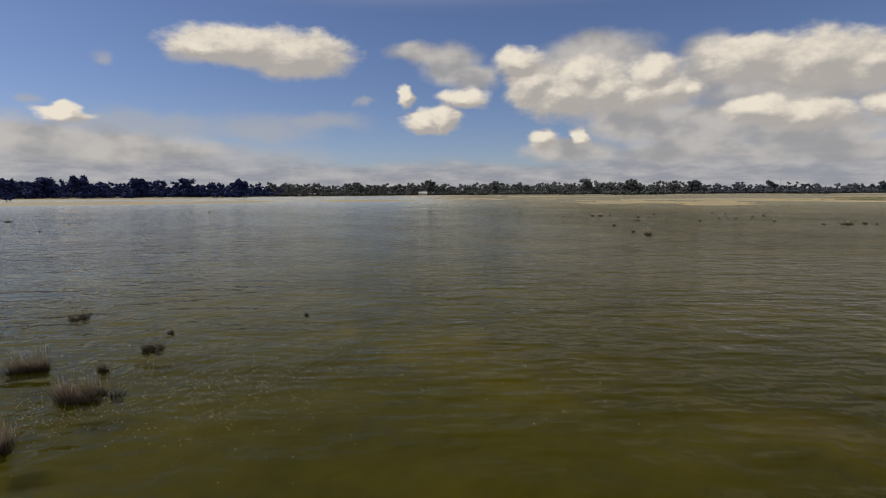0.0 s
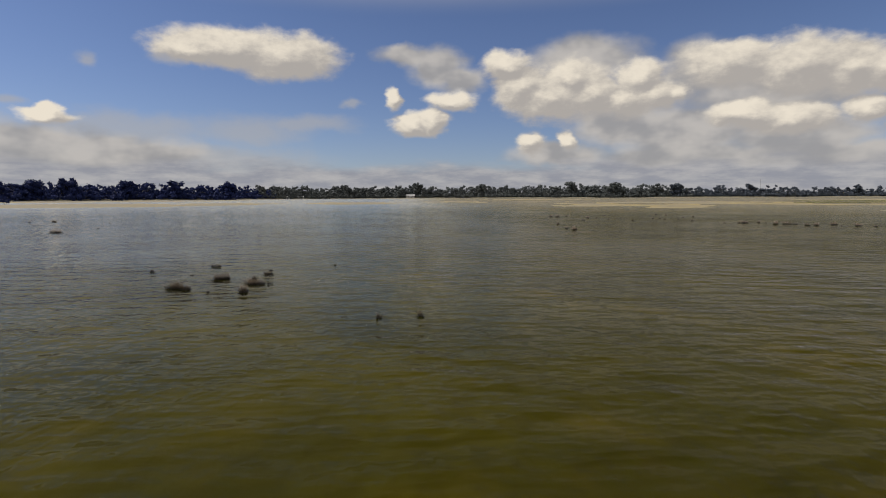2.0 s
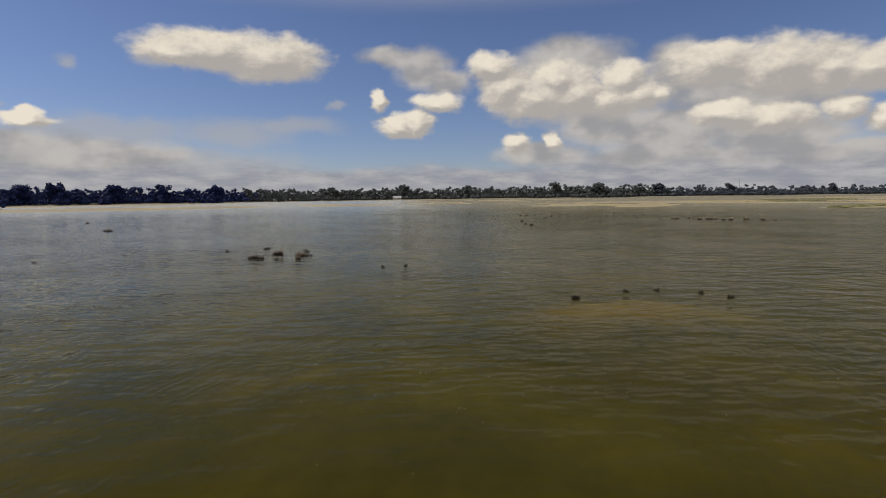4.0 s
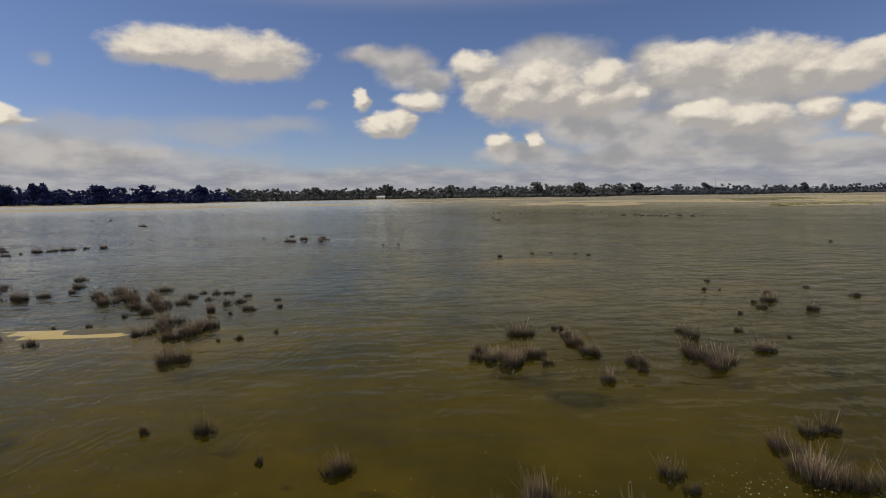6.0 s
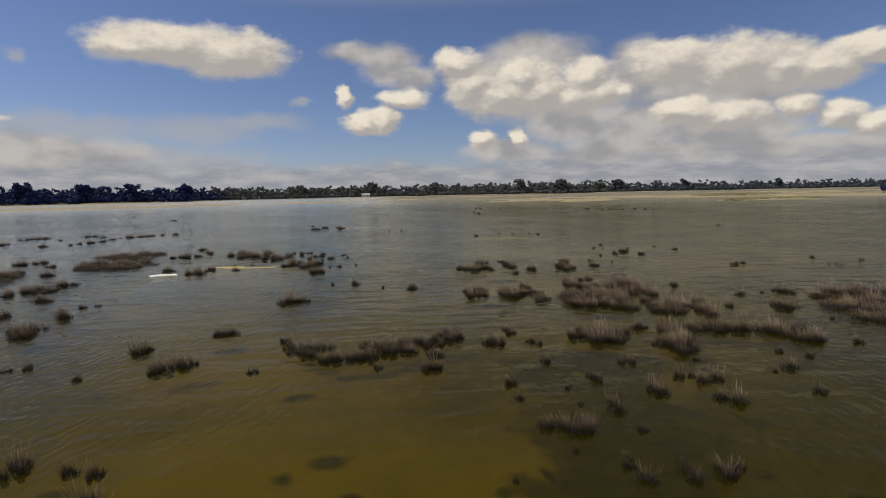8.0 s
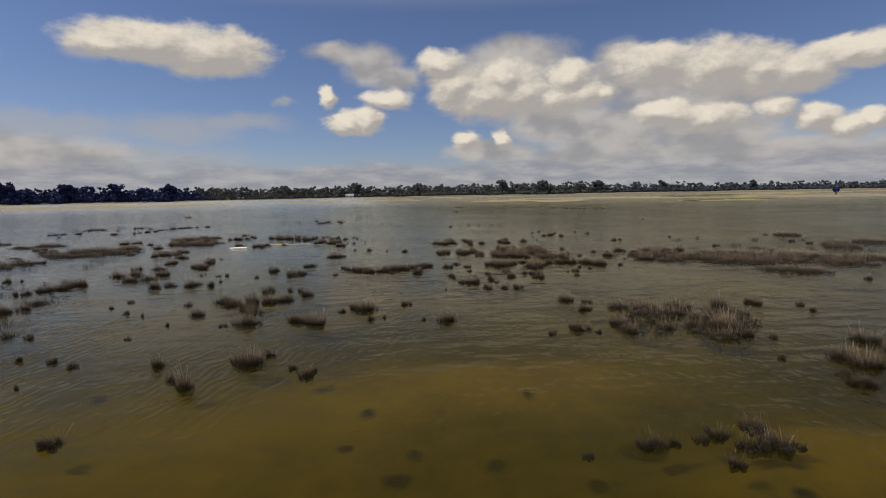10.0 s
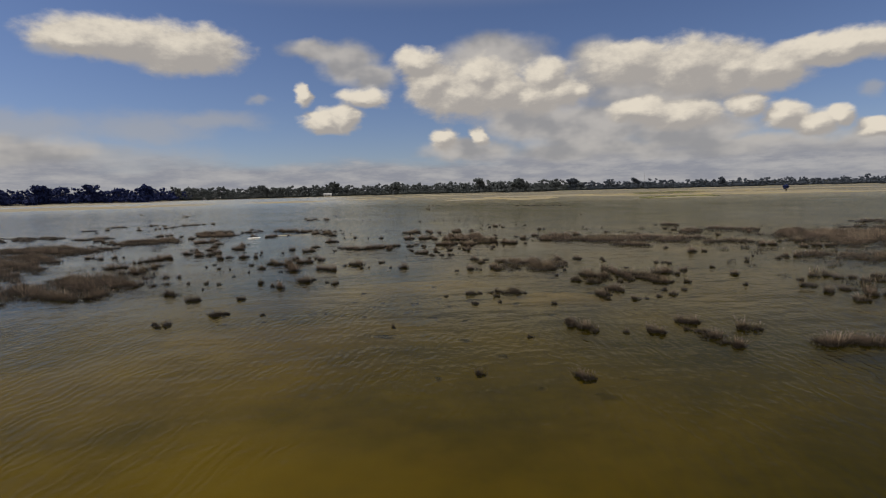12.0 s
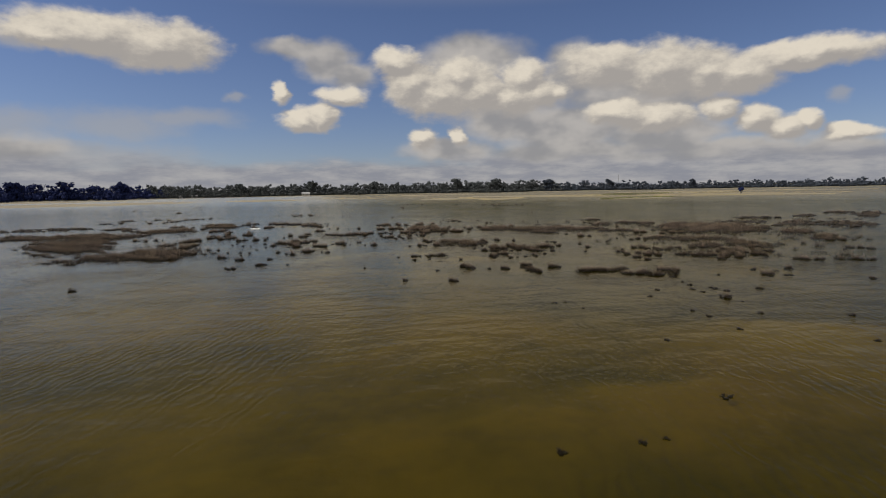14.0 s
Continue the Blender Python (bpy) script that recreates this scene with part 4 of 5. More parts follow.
# Tufts on their own beside the path are things; small and far ones, and those grown into one another, are one drift.
drift_soup = Soup()
for number, (tuft_x, tuft_y, tuft_width) in enumerate(TUFTS):
    tuft_kind = (number * 5) % 12
    if -7.5 < tuft_x < 6.2 and (tuft_width > 0.30 or tuft_y < -42 or tuft_y > -10 or abs(tuft_x) < 1.6) and -57 < tuft_y < 11:
        rush_tuft(tuft_x, tuft_y, tuft_width, tuft_kind)
        continue
    tuft_pose = np.array(tuft_place(tuft_x, tuft_y, tuft_width))
    for soup, shift in zip(SMALL_SOUPS[tuft_kind % 8] if tuft_width < 0.42 else FULL_SOUPS[tuft_kind], (0, 1)):
        verts = np.concatenate(soup.verts) @ tuft_pose[:3, :3].T + tuft_pose[:3, 3]
        drift_soup.add(verts, soup.faces)
        drift_soup.slots[-len(soup.faces):] = [q + shift for q in soup.slots]
tagged(new("rush_clumps", drift_soup.mesh("rush_clumps", [STEM, THATCH, HEART])), "many brown dry rush clumps grown together in shallow water", "rush clumps", "loose rush clumps", kind="stuff")

# Close beds of rushes, drowned beds: centre, half width, half depth, turn of the depth axis right of +y.
BEDS_a = [
    (-10.58, -11.15, 1.06, 1.71, -33), (-23.89, -11.33, 3.62, 2.24, -24), (-21.44, -12.27, 1.7, 1.43, -28), (-17.57, -13.5, 1.01, 1.05, -24), (-9.73, -14.51, 1.04, 1.49, -30), (-12.74, -18.05, 1.78, 2.17, -19),
    (43.1, -18.25, 1.18, 2.39, 47), (18.81, -19.02, 0.73, 0.74, 33), (-20.99, -20.95, 1.09, 2.62, -26), (-17.6, -21.33, 2.75, 2.26, -22), (36.33, -21.75, 0.92, 1.91, 45), (42.16, -21.99, 1.21, 5.7, 49),
    (-14.03, -22.18, 1.02, 1.38, -24), (31.05, -22.3, 2.38, 1.28, 41), (19.37, -23.41, 0.74, 1.57, 38), (-15.24, -23.48, 1.5, 2.81, -27), (16.76, -24.55, 0.59, 2.07, 36), (20.18, -24.64, 0.58, 0.93, 40),
    (8.82, -25.95, 0.7, 1.57, 23),
]
BEDS_b = [
    (25.81, -26.78, 1.79, 2.59, 40), (20.67, -27.05, 0.63, 3.09, 44), (11.71, -27.11, 3.56, 1.68, 26), (10.1, -27.49, 0.97, 1.2, 27), (20.98, -28.63, 0.66, 3.13, 46), (-14.87, -28.84, 1.84, 5.32, -25),
    (10.27, -29.7, 0.78, 0.61, 30), (14.01, -30.14, 0.28, 0.66, 38), (15.15, -30.28, 0.84, 0.56, 40), (10.86, -30.31, 0.57, 0.49, 32), (29.2, -30.43, 3.16, 3.26, 46), (21.04, -30.63, 2.79, 4.38, 44),
    (-9.55, -33.68, 1.42, 1.4, -26), (4.25, -34.77, 1.14, 1.19, 17), (22.73, -35.14, 0.87, 1.83, 44), (14.15, -35.29, 0.41, 0.58, 47), (-9.83, -35.3, 2.77, 1.84, -20), (-8.51, -36.19, 0.72, 1.28, -27),
    (15.42, -36.61, 2.1, 0.97, 44),
]
BEDS_c = [
    (21.26, -38.27, 0.55, 1.97, 46), (13.8, -39.54, 0.75, 1.05, 43), (15.7, -39.93, 1.05, 1.1, 47),
]
BEDS = BEDS_a + BEDS_b + BEDS_c
SUNKEN_a = [
    (6.72, -18.69, 0.15, 0.35, 34), (2.98, -19.35, 0.45, 0.25, 16), (-3.49, -20, 0.25, 0.31, -26), (-7.39, -20.07, 0.14, 0.26, -33), (0.84, -21.95, 0.13, 0.13, 3), (-2.5, -22.64, 0.41, 0.19, -29),
    (4.04, -22.75, 0.85, 0.58, 34), (2.04, -22.92, 0.54, 0.2, 17), (-3.01, -25.57, 0.25, 0.14, -26), (4.89, -25.75, 0.38, 0.33, 40), (-0.92, -26.14, 0.17, 0.1, -9), (2.61, -26.81, 0.52, 0.26, 28),
    (2.77, -27.16, 1.11, 0.69, 22), (1.67, -27.61, 0.49, 0.59, 15), (-1.58, -27.86, 0.23, 0.13, -9), (2.26, -28.27, 0.75, 0.79, 21), (1.61, -29.26, 0.77, 0.87, 19), (2.29, -29.55, 0.74, 0.83, 25),
    (-0.99, -29.69, 0.18, 0.15, -5),
]
SUNKEN_b = [
    (-1.4, -29.98, 0.11, 0.14, -10), (1.84, -30.12, 0.62, 0.6, 24), (0.74, -30.36, 0.21, 0.25, 14), (-0.78, -30.38, 0.13, 0.09, -4), (0.51, -30.45, 0.08, 0.12, 11), (2.84, -30.48, 0.08, 0.1, 34),
    (1.94, -30.54, 0.39, 0.32, 26), (1.33, -30.57, 0.67, 0.36, 20), (3.38, -30.99, 0.14, 0.1, 41), (-4.6, -36.48, 0.14, 0.19, -20), (0.55, -37.63, 0.08, 0.12, 13), (-1.29, -37.69, 0.08, 0.11, 0),
    (-1.51, -38.36, 0.07, 0.07, -2), (-4.67, -38.57, 0.05, 0.07, -26), (-0.84, -38.6, 0.11, 0.11, 4), (1.29, -38.92, 0.21, 0.23, 21), (-0.12, -38.97, 0.1, 0.12, 10), (-1.04, -39.09, 0.13, 0.12, 2),
    (4.32, -39.18, 0.14, 0.19, 42),
]
SUNKEN_c = [
    (0.66, -39.42, 0.1, 0.11, 18), (-2.5, -39.42, 0.12, 0.08, -12), (-2.19, -39.56, 0.05, 0.06, -9), (-0.12, -39.8, 0.06, 0.06, 11), (-0.34, -39.83, 0.12, 0.09, 9), (-1.81, -39.9, 0.07, 0.07, -6),
    (2.12, -39.94, 0.09, 0.11, 32), (-3.08, -39.96, 0.06, 0.06, -18), (-3.45, -40.2, 0.09, 0.08, -23), (-1.36, -40.21, 0.09, 0.1, -1), (0.1, -40.48, 0.1, 0.09, 15), (1.58, -40.63, 0.11, 0.14, 31),
    (0.71, -40.93, 0.07, 0.07, 24), (2.65, -40.96, 0.13, 0.11, 41), (2.01, -41.02, 0.07, 0.09, 36), (-1.04, -42.09, 0.21, 0.14, 3), (0.37, -42.5, 0.1, 0.13, 14), (0.79, -43.57, 0.07, 0.08, 19),
    (-0.46, -44.54, 0.05, 0.09, 10),
]
SUNKEN_d = [
    (2.25, -45.08, 0.11, 0.05, 37), (0.87, -45.15, 0.06, 0.09, 25),
]
SUNKEN = SUNKEN_a + SUNKEN_b + SUNKEN_c + SUNKEN_d


def spots_in(rng, x, y, wide, deep, turn, gap):
    """Uneven places inside an ellipse with a ragged rim."""
    a = radians(turn)
    for _ in range(3 + int(math.pi * wide * deep / gap ** 2 + 2.2 * max(wide, deep) / gap)):
        q, r = rng.uniform(0, 6.283), math.sqrt(rng.uniform(0, 1)) * rng.uniform(0.7, 1.22)
        u, v = wide * r * math.cos(q), deep * r * math.sin(q)
        yield x + u * math.cos(a) + v * math.sin(a), y - u * math.sin(a) + v * math.cos(a), r


def rush_bed(x, y, wide, deep, turn, seed):
    rng = np.random.default_rng(seed)
    soup = Soup()
    remote = y > 0 or math.hypot(x, y + 30) > 26
    gap = 0.46 if remote else 0.25
    tall = min(0.27, 0.17 + 0.08 * min(wide, deep)) * (0.78 if remote else 0.86)
    taken = []
    for px, py, r in spots_in(rng, x, y, wide, deep, turn, gap * 0.72):
        if any((px - qx) ** 2 + (py - qy) ** 2 < (gap * 0.66) ** 2 for qx, qy in taken):
            continue
        taken.append((px, py))
        lump = wobble(px, py, 0.8 if remote else 0.5, seed * 1.3)
        if soup.count and lump < (-0.04 if remote else -0.3) + 0.3 * (r > 0.8):
            continue
        radius = gap * rng.uniform(0.42, 0.72)
        height = tall * (rng.uniform(0.35, 1.6) if remote else rng.uniform(0.5, 1.35)) * (1.2 - 0.4 * r) * (0.9 + 0.6 * max(-0.5, min(0.6, lump)))
        thick = 1.6 if remote else 1.0
        # near-black sunken spikes stand for weed and shadow below the clump
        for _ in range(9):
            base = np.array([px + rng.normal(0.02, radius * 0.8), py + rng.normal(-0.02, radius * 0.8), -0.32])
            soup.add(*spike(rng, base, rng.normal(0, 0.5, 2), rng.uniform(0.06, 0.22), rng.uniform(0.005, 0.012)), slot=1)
        # dark heart and short stems put shade into the clump
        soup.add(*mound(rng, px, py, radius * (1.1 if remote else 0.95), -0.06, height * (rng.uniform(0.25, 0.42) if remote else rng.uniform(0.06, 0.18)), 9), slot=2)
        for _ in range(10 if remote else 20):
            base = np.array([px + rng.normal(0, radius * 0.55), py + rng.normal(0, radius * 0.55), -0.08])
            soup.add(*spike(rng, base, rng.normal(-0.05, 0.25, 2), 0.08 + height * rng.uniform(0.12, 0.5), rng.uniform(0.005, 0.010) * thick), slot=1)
        for _ in range(19 if remote else 46):
            a, q = rng.uniform(0, 6.283), radius * math.sqrt(rng.uniform(0, 1))
            base = np.array([px + q * math.cos(a), py + q * math.sin(a), -0.10])
            out = 0.04 + 0.8 * (q / radius) ** 1.5
            lean = (out * math.cos(a) * 0.7 + rng.normal(0, 0.08) - 0.13, out * math.sin(a) * 0.7 + rng.normal(0, 0.08))
            soup.add(*spike(rng, base, lean, 0.10 + height * rng.uniform(0.45, 1.1) * (1.1 - 0.25 * q / radius), rng.uniform(0.0027, 0.0052) * thick))
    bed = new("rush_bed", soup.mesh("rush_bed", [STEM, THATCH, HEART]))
    extent = "wide" if wide * deep > 1.5 else "narrow" if deep < 0.4 * wide or wide < 0.4 * deep else "compact"
    return tagged(bed, f"{extent} bed of dry grey-brown rushes rooted in shallow water", "rush bed", "rush beds in the lake", kind="stuff")


for number, bed_row in enumerate(BEDS):
    rush_bed(*bed_row, seed=200 + number)


# Open water strewn with small clumps: four corners of each stretch and how many clumps.
STRETCHES = [
    ((12, -18), (37, -26), (15, -45), (10, -42), 90), ((17, -21), (38, -27), (16, -45.5), (8.5, -41.5), 110), ((-23, -13), (-12, -19), (-6.5, -35), (-10, -35), 40),
]


def rush_scatter(a, b, c, d, count, seed):
    """Small loose clumps of rush between the beds."""
    rng = np.random.default_rng(seed)
    a, b, c, d = (np.array(q, float) for q in (a, b, c, d))
    soup = Soup()
    while count:
        u, v = rng.uniform(0, 1, 2)
        x, y = (a * (1 - u) + b * u) * (1 - v) + (d * (1 - u) + c * u) * v
        if wobble(x, y, 2.2, seed) < rng.uniform(-0.5, 0.5):
            continue
        count -= 1
        wide, tall = rng.uniform(0.03, 0.17), rng.uniform(0.05, 0.24)
        for k in range(int(16 + 260 * wide)):
            p = np.array([x + rng.normal(0, wide), y + rng.normal(0, wide * 0.8), -0.10])
            soup.add(*spike(rng, p, rng.normal(-0.08, 0.25, 2), 0.10 + tall * rng.uniform(0.2, 1.1), rng.uniform(0.004, 0.008)), slot=int(k % 3 == 0))
    drift = new("rush_scatter", soup.mesh("rush_scatter", [STEM, THATCH]))
    return tagged(drift, "loose small clumps of dry rush standing in shallow water", "rush clumps", "loose rush clumps", kind="stuff")


for number, stretch in enumerate(STRETCHES):
    rush_scatter(*stretch, seed=400 + number)


def sunken_weed(x, y, wide, deep, turn, seed):
    """A thin dark felt of algae that follows the bed, with short strands standing on it."""
    rng = np.random.default_rng(seed)
    a = radians(turn)

    def on_bed(u, v, lift):
        px, py = x + wide * u * math.cos(a) + deep * v * math.sin(a), y - wide * u * math.sin(a) + deep * v * math.cos(a)
        return (u, v, float(bed_height(np.array(px), np.array(py))) + lift)

    rings, sides = 9, 22
    verts = [on_bed(0, 0, 0.03)] + [on_bed(1.5 * k / rings * math.cos(s * 6.2832 / sides), 1.5 * k / rings * math.sin(s * 6.2832 / sides), 0.012 + 0.02 * (1 - k / rings)) for k in range(1, rings + 1) for s in range(sides)]
    faces = [(0, 1 + s, 1 + (s + 1) % sides) for s in range(sides)]
    faces += [(1 + k * sides + s, 1 + (k + 1) * sides + s, 1 + (k + 1) * sides + (s + 1) % sides, 1 + k * sides + (s + 1) % sides) for k in range(rings - 1) for s in range(sides)]
    weed = new("sunken_weed", mesh_of("sunken_weed", verts, faces, [WEED]))
    weed.matrix_world = Matrix.LocRotScale((x, y, 0), Euler((0, 0, -a)), (wide, deep, 1))
    return tagged(weed, "dark drowned water weed patch just below the surface", "water weed", "drowned weed patches", kind="stuff")


for number, weed_row in enumerate(SUNKEN):
    sunken_weed(*weed_row, seed=500 + number)


# ---------- foam and floating flecks ----------
def foam_bank(x, y, length, width):
    """A low lumpy bank of dried white foam along the sand spit."""
    rng = np.random.default_rng(9)
    soup = Soup()
    for _ in range(110):
        u, v = rng.uniform(-1, 1), rng.normal(0, 0.4)
        soup.add(*mound(rng, x + u * length / 2, y + v * width / 2 + 0.1 * u, rng.uniform(0.05, 0.12), -0.02, 0.007 + 0.016 * (1 - abs(u)) * rng.uniform(0.5, 1.1), 9))
    return tagged(new("foam_bank", soup.mesh("foam_bank", [FOAM])), "low bank of dried white foam on the sand spit", "foam")


foam_bank(-7.15, -17.3, 0.60, 0.20)

# Drifts of flecks: centre, half sizes, how many.
DRIFTS = [
    (-2.6, 5.6, 1.6, 1.2, 900), (-3.9, 4.9, 0.7, 0.4, 260), (-3.6, 7.0, 0.8, 0.8, 200), (-1.0, 6.7, 1.2, 0.9, 190), (0.8, 6.0, 1.4, 1.2, 60), (-3.8, 1.0, 1.8, 1.6, 60),
    (-1.5, -1.0, 2.5, 2.0, 60), (2.9, -22.6, 0.9, 0.8, 300), (3.2, -23.6, 0.6, 0.4, 140), (0.8, -22.6, 1.4, 1.0, 190), (-2.6, -21.3, 2.2, 1.6, 190),
    (1.9, -18.7, 1.0, 0.5, 240), (4.2, -18.9, 1.3, 0.5, 170), (-3.7, -16.5, 1.0, 0.7, 170), (-0.4, -16.4, 1.5, 1.0, 90), (2.5, -10.5, 2.5, 1.5, 90), (3.1, -23.9, 0.8, 0.4, 320), (4.2, -23.2, 0.5, 0.4, 200),
    (3.4, -22.4, 0.7, 0.5, 260), (0.7, -22.7, 0.9, 0.5, 90), (0.7, -18.1, 0.7, 0.4, 110), (-3.4, -16.5, 0.7, 0.5, 160),
]


def foam_flecks(x, y, wide, deep, count, seed):
    rng = np.random.default_rng(seed)
    soup = Soup()
    for _ in range(count):
        px, py, r = x + rng.normal(0, wide * 0.6), y + rng.normal(0, deep * 0.6), rng.uniform(0.002, 0.006)
        py += 0.18 * math.sin(px * 5 + seed)
        turn = rng.uniform(0, 6.28)
        rim = [(px + r * rng.uniform(0.6, 1.3) * math.cos(turn + k * 1.2566), py + r * rng.uniform(0.5, 1.1) * math.sin(turn + k * 1.2566), 0.003) for k in range(5)]
        soup.add(rim + [(px, py, 0.004 + r * 0.5)], [(k, (k + 1) % 5, 5) for k in range(5)])
    drift = new("foam_flecks", soup.mesh("foam_flecks", [HUSK]))
    return tagged(drift, "scattered cream foam flecks and husks floating on the water", "foam flecks", "drifts of flecks", kind="stuff")


for number, drift_row in enumerate(DRIFTS):
    foam_flecks(*drift_row, seed=700 + number)


# ---------- far shore ----------
def at_bearing(azimuth, distance):
    a = radians(azimuth)
    x, y = distance * math.sin(a), distance * math.cos(a)
    return x, y, float(bed_height(np.array(x), np.array(y)))


def limb(a, b, ra, rb, sides=5):
    a, b = np.array(a, float), np.array(b, float)
    way = (b - a) / np.linalg.norm(b - a)
    side = np.cross(way, (0.3, 0.9, 0.1))
    side /= np.linalg.norm(side)
    other = np.cross(way, side)
    verts = [c + r * (math.cos(6.283 * k / sides) * side + math.sin(6.283 * k / sides) * other) for c, r in ((a, ra), (b, rb)) for k in range(sides)]
    return verts, [(k, (k + 1) % sides, sides + (k + 1) % sides, sides + k) for k in range(sides)]


def leaf_clump(rng, centre, radius, flat, leaves, size, heart=1.0):
    """Small leaf sprays strewn round a rough dense heart."""
    verts, faces = [], []
    for k, (z, q) in enumerate(((-0.7, 0.4), (-0.25, 0.78), (0.3, 0.72), (0.68, 0.32))):
        for s in range(6):
            w = q * heart * radius * rng.uniform(0.7, 1.15)
            verts.append(centre + np.array([w * math.cos(s * 1.0472 + k), w * math.sin(s * 1.0472 + k), z * heart * radius * flat]))
    faces += [(k * 6 + s, k * 6 + (s + 1) % 6, k * 6 + 6 + (s + 1) % 6, k * 6 + 6 + s) for k in range(3) for s in range(6)] + [tuple(range(18, 24))]
    d = rng.normal(0, 1, (leaves, 3))
    d *= (rng.uniform(0.35, 1.0, (leaves, 1)) ** 0.5) / np.linalg.norm(d, axis=1, keepdims=True)
    c = centre + d * np.array([radius, radius, radius * flat])
    u = rng.normal(0, 1, (leaves, 3))
    u /= np.linalg.norm(u, axis=1, keepdims=True)
    v = np.cross(u, rng.normal(0, 1, (leaves, 3)))
    v /= np.linalg.norm(v, axis=1, keepdims=True) + 1e-6
    s = size * rng.uniform(0.6, 1.3, (leaves, 1))
    quads = np.stack([c - u * s, c + v * s * 0.6, c + u * s, c - v * s * 0.5 + u * s * 0.2], 1).reshape(-1, 3)
    faces += [(24 + 4 * k, 25 + 4 * k, 26 + 4 * k, 27 + 4 * k) for k in range(leaves)]
    return np.concatenate([np.array(verts), quads]), faces


def gum_tree(rng, wood, leaf, x, y, z, height, leaves=15, bark_slot=0, leaf_slot=1, limbs=9):
    """A gum: leaning trunk, limbs and an open crown of leaf clumps."""
    foot = np.array([x, y, z - 0.3])
    fork = foot + np.array([rng.normal(0, 0.05), rng.normal(0, 0.05), rng.uniform(0.32, 0.45)]) * height
    wood.add(*limb(foot, fork, height * 0.022, height * 0.014), slot=bark_slot)
    for _ in range(limbs + rng.integers(-2, 2)):
        a, r = rng.uniform(0, 6.283), rng.uniform(0.05, 0.33) * height
        end = np.array([x + r * math.cos(a), y + r * math.sin(a), z + height * (0.92 - rng.uniform(0.05, 0.65) ** 1.0) * (1 - 0.35 * r / height)])
        wood.add(*limb(fork, end, height * 0.009, height * 0.003, 4), slot=bark_slot)
        leaf.add(*leaf_clump(rng, end, height * rng.uniform(0.12, 0.19), 0.8, leaves, height * 0.046, 0.85), slot=leaf_slot)


def woods(name, label, span, rows, spacing, tall, leaf, seed, scrub=True):
    """A belt of gums with scrub under them, along the shore between two bearings."""
    rng = np.random.default_rng(seed)
    soup = Soup()
    for row in range(rows):
        azimuth = span[0]
        while azimuth < span[1]:
            far = float(shore_distance(azimuth)) + 12 + row * 14 + rng.uniform(-6, 6)
            x, y, z = at_bearing(azimuth, far)
            grove = 0.85 + 0.2 * math.sin(azimuth * 0.9 + seed) * math.sin(azimuth * 2.3 + row)
            gum_tree(rng, soup, soup, x, y, z, float(np.interp(azimuth, *tall)) * grove * rng.uniform(0.62, 1.1))
            if scrub:
                for _ in range(5):
                    sx, sy = x + rng.uniform(-7, 7), y + rng.uniform(-13, 2)
                    size = rng.uniform(1.8, 4.4)
                    soup.add(*leaf_clump(rng, np.array([sx, sy, z + size * 0.62]), size * 1.1, 0.95, 20, 0.95, 0.55), slot=1)
            azimuth += math.degrees(spacing * rng.uniform(0.6, 1.4) / far)
    return tagged(new(name, soup.mesh(name, [BARK, leaf])), label, "trees", kind="stuff")


woods("dark_woods", "dense belt of shade-coloured gum trees along the near lake shore", (-66, -15.5), 4, 5.4, ([-66, -40, -30, -16], [16, 17.5, 16.5, 16]), SHADED_LEAF, 31)
woods("shore_woods", "long belt of grey-green gum trees beyond the lake", (-17, 25), 4, 6.2, ([-17, 0, 20, 25], [18.5, 18.5, 20, 18.5]), LEAF, 32)
woods("distant_woods", "far low gum belt with blue-grey haze coloured in beyond the lake", (24, 72), 3, 6.6, ([24, 32, 40, 72], [18.5, 16, 14.5, 12]), HAZED_LEAF, 33)


def tall_gum(azimuth, behind, height, leaf, seed):
    rng = np.random.default_rng(seed)
    x, y, z = at_bearing(azimuth, float(shore_distance(azimuth)) + behind)
    wood, crown = Soup(), Soup()
    gum_tree(rng, wood, crown, 0, 0, 0, height, 45, 0, 0, 26)
    tree = new("gum_tree")
    tree.location = (x, y, z)
    part("trunk", wood.mesh("trunk", [BARK]), tree)
    part("crown", crown.mesh("crown", [leaf]), tree)
    return tagged(tree, "tall gum tree standing above the shore woods", "tree", "tall gums")


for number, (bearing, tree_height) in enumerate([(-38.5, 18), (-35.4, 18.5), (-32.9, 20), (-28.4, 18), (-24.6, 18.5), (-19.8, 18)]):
    tall_gum(bearing, 10, tree_height, SHADED_LEAF, 60 + number)
for number, (bearing, tree_height) in enumerate([(-8.6, 19), (-1.5, 21), (5.2, 20), (14.2, 23), (18.5, 22), (24.0, 21.5), (30.2, 19), (38.0, 16)]):
    tall_gum(bearing, 12, tree_height, LEAF if bearing < 24 else HAZED_LEAF, 80 + number)


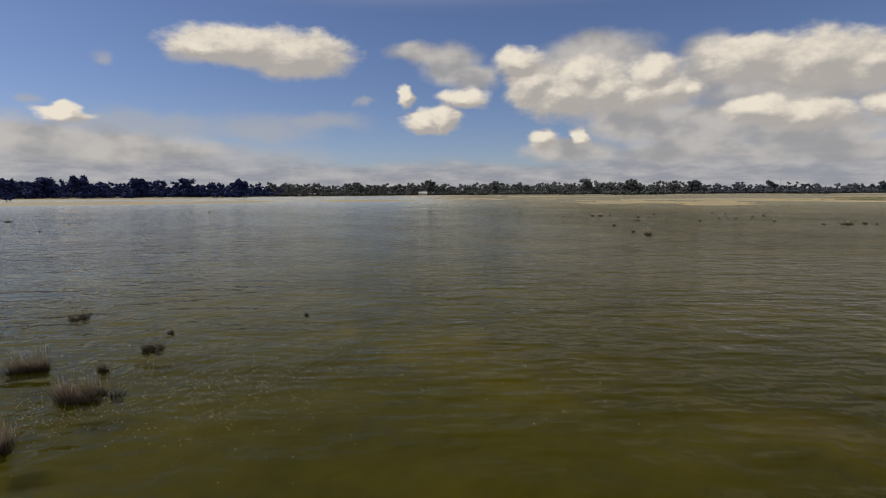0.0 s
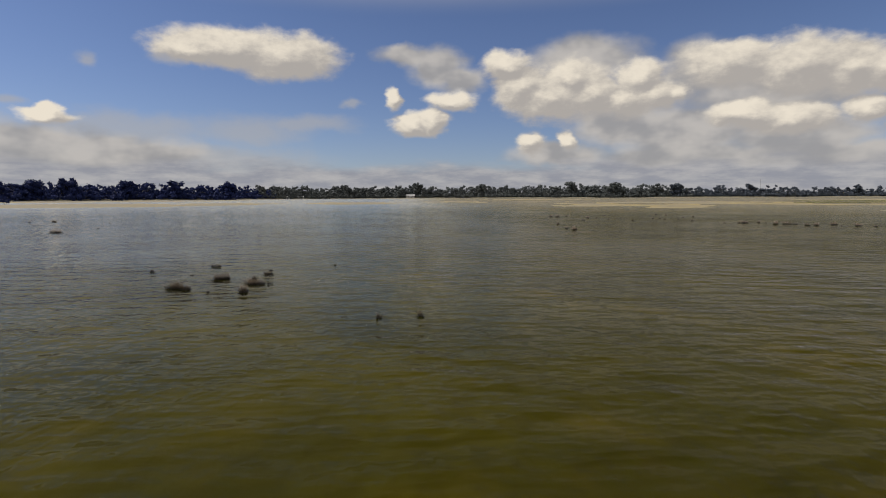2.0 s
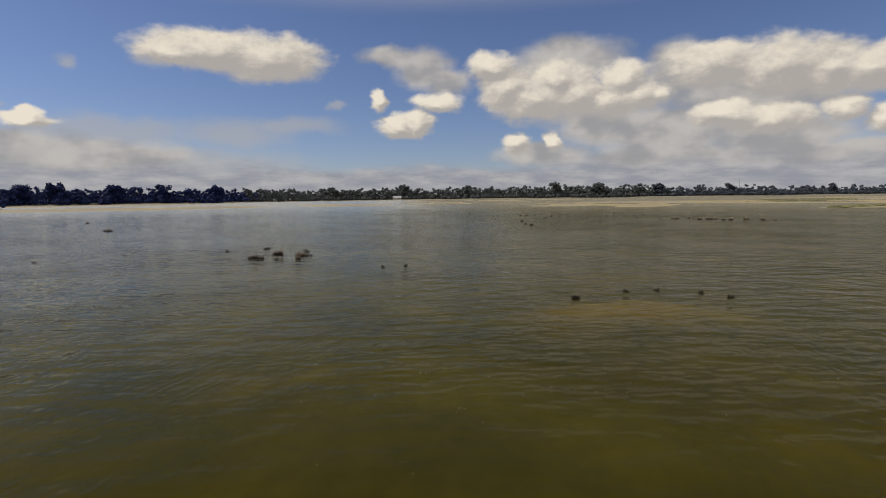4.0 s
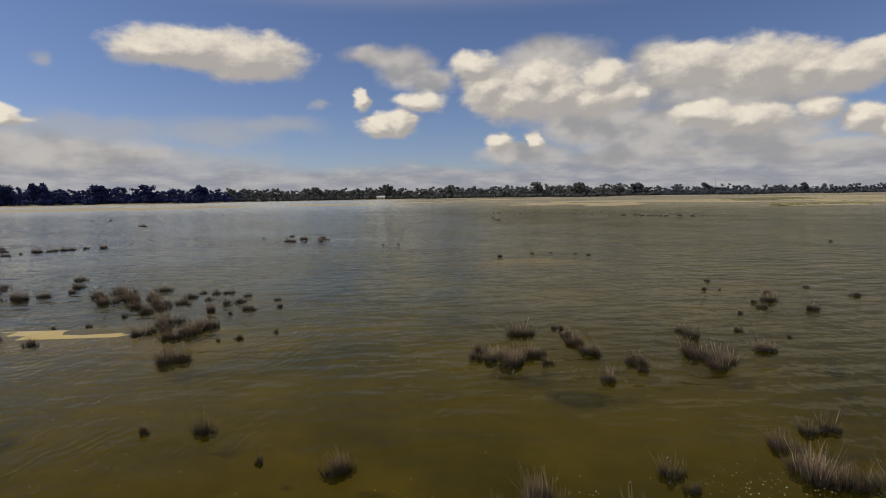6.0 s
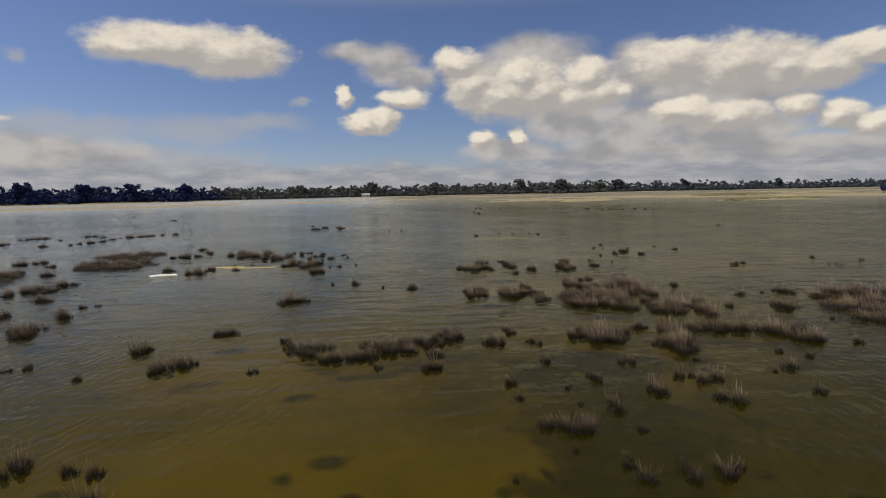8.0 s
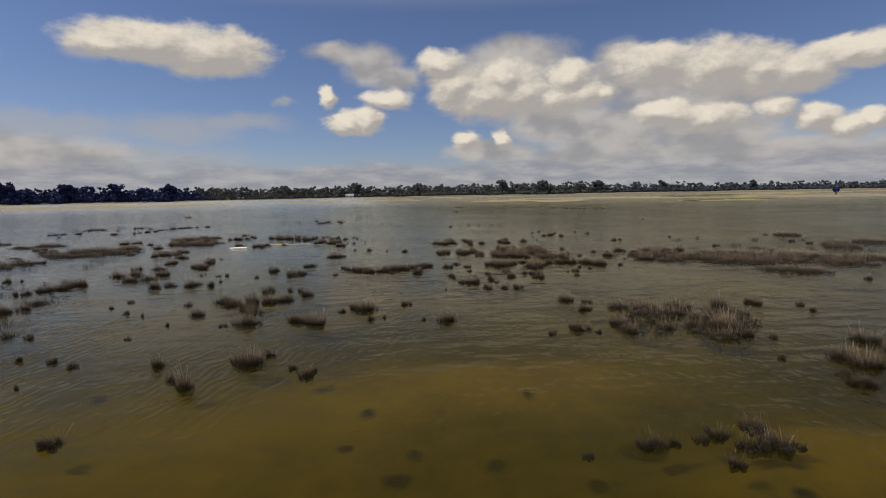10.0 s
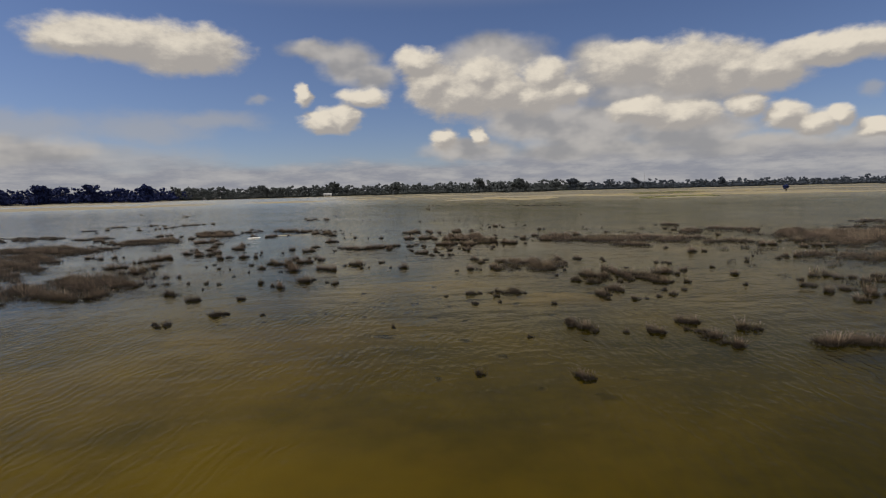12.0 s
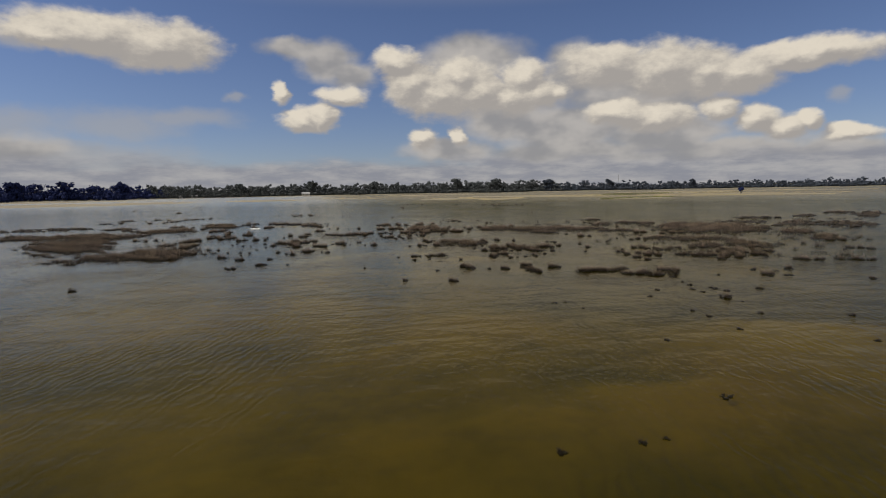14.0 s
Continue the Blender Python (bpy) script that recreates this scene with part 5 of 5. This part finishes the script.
def house(azimuth, nearer, long, deep, eaves, ridge, label, lift=0.0):
    """A small gabled building with door, windows and roof, facing the lake."""
    x, y, z = at_bearing(azimuth, float(shore_distance(azimuth)) + nearer)
    home = new("house")
    home.matrix_world = pose(x, y, z + lift, 0, 0, -azimuth)
    verts, faces = box(-long / 2, -deep / 2, -0.5 - lift, long / 2, deep / 2, eaves)
    verts += [(-long / 2, 0, ridge - 0.1), (long / 2, 0, ridge - 0.1)]
    part("wall", mesh_of("wall", verts, faces + [(4, 7, 8), (5, 9, 6)], [PAINT]), home)
    o = 0.5
    roof = Soup()
    for s in (-1, 1):
        roof.add([(-long / 2 - o, s * (deep / 2 + o), eaves - 0.2), (long / 2 + o, s * (deep / 2 + o), eaves - 0.2), (long / 2 + o, 0, ridge), (-long / 2 - o, 0, ridge),
                  (-long / 2 - o, s * (deep / 2 + o), eaves - 0.05), (long / 2 + o, s * (deep / 2 + o), eaves - 0.05), (long / 2 + o, 0, ridge + 0.15), (-long / 2 - o, 0, ridge + 0.15)],
                 [(0, 1, 2, 3), (4, 5, 6, 7), (0, 1, 5, 4), (1, 2, 6, 5), (3, 0, 4, 7)])
    part("roof", roof.mesh("roof", [ROOF]), home)
    for k in range(max(1, int(long / 4))):
        wx = -long / 2 + long * (k + 0.5) / max(1, int(long / 4))
        part("window", mesh_of("window", *box(wx - 0.6, -deep / 2 - 0.05, 1.0, wx + 0.6, -deep / 2 + 0.02, 2.1), [PANE]), home)
    part("door", mesh_of("door", *box(long * 0.08, -deep / 2 - 0.06, 0.0, long * 0.08 + 0.9, -deep / 2 + 0.02, 2.05), [STEEL]), home)
    return tagged(home, label, "house", "buildings on the far shore")


house(-2.08, 6, 11, 8, 2.7, 4.8, "white weatherboard house with a grey gabled roof by trees")
house(-13.1, 4, 7, 5, 2.6, 3.4, "small white shed with a low roof by the shore")
house(-14.4, 4, 6, 4, 2.4, 3.2, "small white shed with a low roof by the shore")
house(16.4, 40, 4, 4, 2.6, 3.6, "small white house on rising ground among gum trees", 5.5)


def mast(azimuth, height):
    """A thin lattice mast."""
    x, y, z = at_bearing(azimuth, float(shore_distance(azimuth)) + 90)
    tower = new("mast")
    tower.location = (x, y, z)
    corners = [(0.5, 0.0), (-0.3, 0.45), (-0.3, -0.45)]
    for cx, cy in corners:
        part("leg", mesh_of("leg", *limb((cx, cy, -1), (cx * 0.3, cy * 0.3, height), 0.09, 0.06, 5), [STEEL]), tower)
    for k in range(10):
        z0, z1 = height * k / 10, height * (k + 1) / 10
        (ax, ay), (bx, by) = corners[k % 3], corners[(k + 1) % 3]
        s0, s1 = 1 - 0.7 * z0 / height, 1 - 0.7 * z1 / height
        part("brace", mesh_of("brace", *limb((ax * s0, ay * s0, z0), (bx * s1, by * s1, z1), 0.04, 0.04, 4), [STEEL]), tower)
    return tagged(tower, "thin grey steel lattice mast behind the trees", "mast")


mast(30.9, 24)


def shrub(x, y, width, height, label):
    rng = np.random.default_rng(int(abs(x * 7 + y)))
    z = max(0.0, float(bed_height(np.array(x), np.array(y))))
    bush = new("shrub")
    bush.location = (x, y, z)
    twigs, leaves = Soup(), Soup()
    for _ in range(9):
        a, r = rng.uniform(0, 6.283), rng.uniform(0.1, 0.42) * width
        end = np.array([r * math.cos(a), r * math.sin(a), height * rng.uniform(0.4, 0.75)])
        twigs.add(*limb((0.05 * math.cos(a), 0.05 * math.sin(a), -0.5), end, 0.05, 0.02, 4))
        leaves.add(*leaf_clump(rng, end, width * 0.17, 0.8, 40, width * 0.06))
    part("twigs", twigs.mesh("twigs", [BARK]), bush)
    part("foliage", leaves.mesh("foliage", [SHADED_LEAF]), bush)
    return tagged(bush, label, "shrub", "shrubs on the flats")


shrub(146.0, 117.0, 3.4, 2.6, "dark lone shrub on the open lake flats")
shrub(-152.0, 196.0, 4.0, 2.2, "dark shrub at the edge of the sand flat")


def green_bed(x, y, wide, deep, seed):
    rng = np.random.default_rng(seed)
    soup = Soup()
    for px, py, r in spots_in(rng, x, y, wide, deep, 0, 0.8):
        z = max(0.0, float(bed_height(np.array(px), np.array(py))))
        soup.add(*mound(rng, px, py, 0.5, z - 0.05, z + rng.uniform(0.08, 0.2), 6))
        for _ in range(14):
            base = np.array([px + rng.normal(0, 0.3), py + rng.normal(0, 0.3), z])
            soup.add(*spike(rng, base, rng.normal(0, 0.2, 2), rng.uniform(0.2, 0.4), 0.02))
    bed = new("samphire_bed", soup.mesh("samphire_bed", [GREEN_STEM]))
    return tagged(bed, "low yellow-green samphire growing on a sand island", "samphire bed", "samphire on the flats", kind="stuff")


for number, (bed_x, bed_y, bed_wide, bed_deep) in enumerate([(69, 67, 4, 1.2), (79, 69, 5, 1.4), (86, 73, 3, 1.0), (150, 192, 20, 2), (120, 150, 16, 2)]):
    green_bed(bed_x, bed_y, bed_wide, bed_deep, 900 + number)
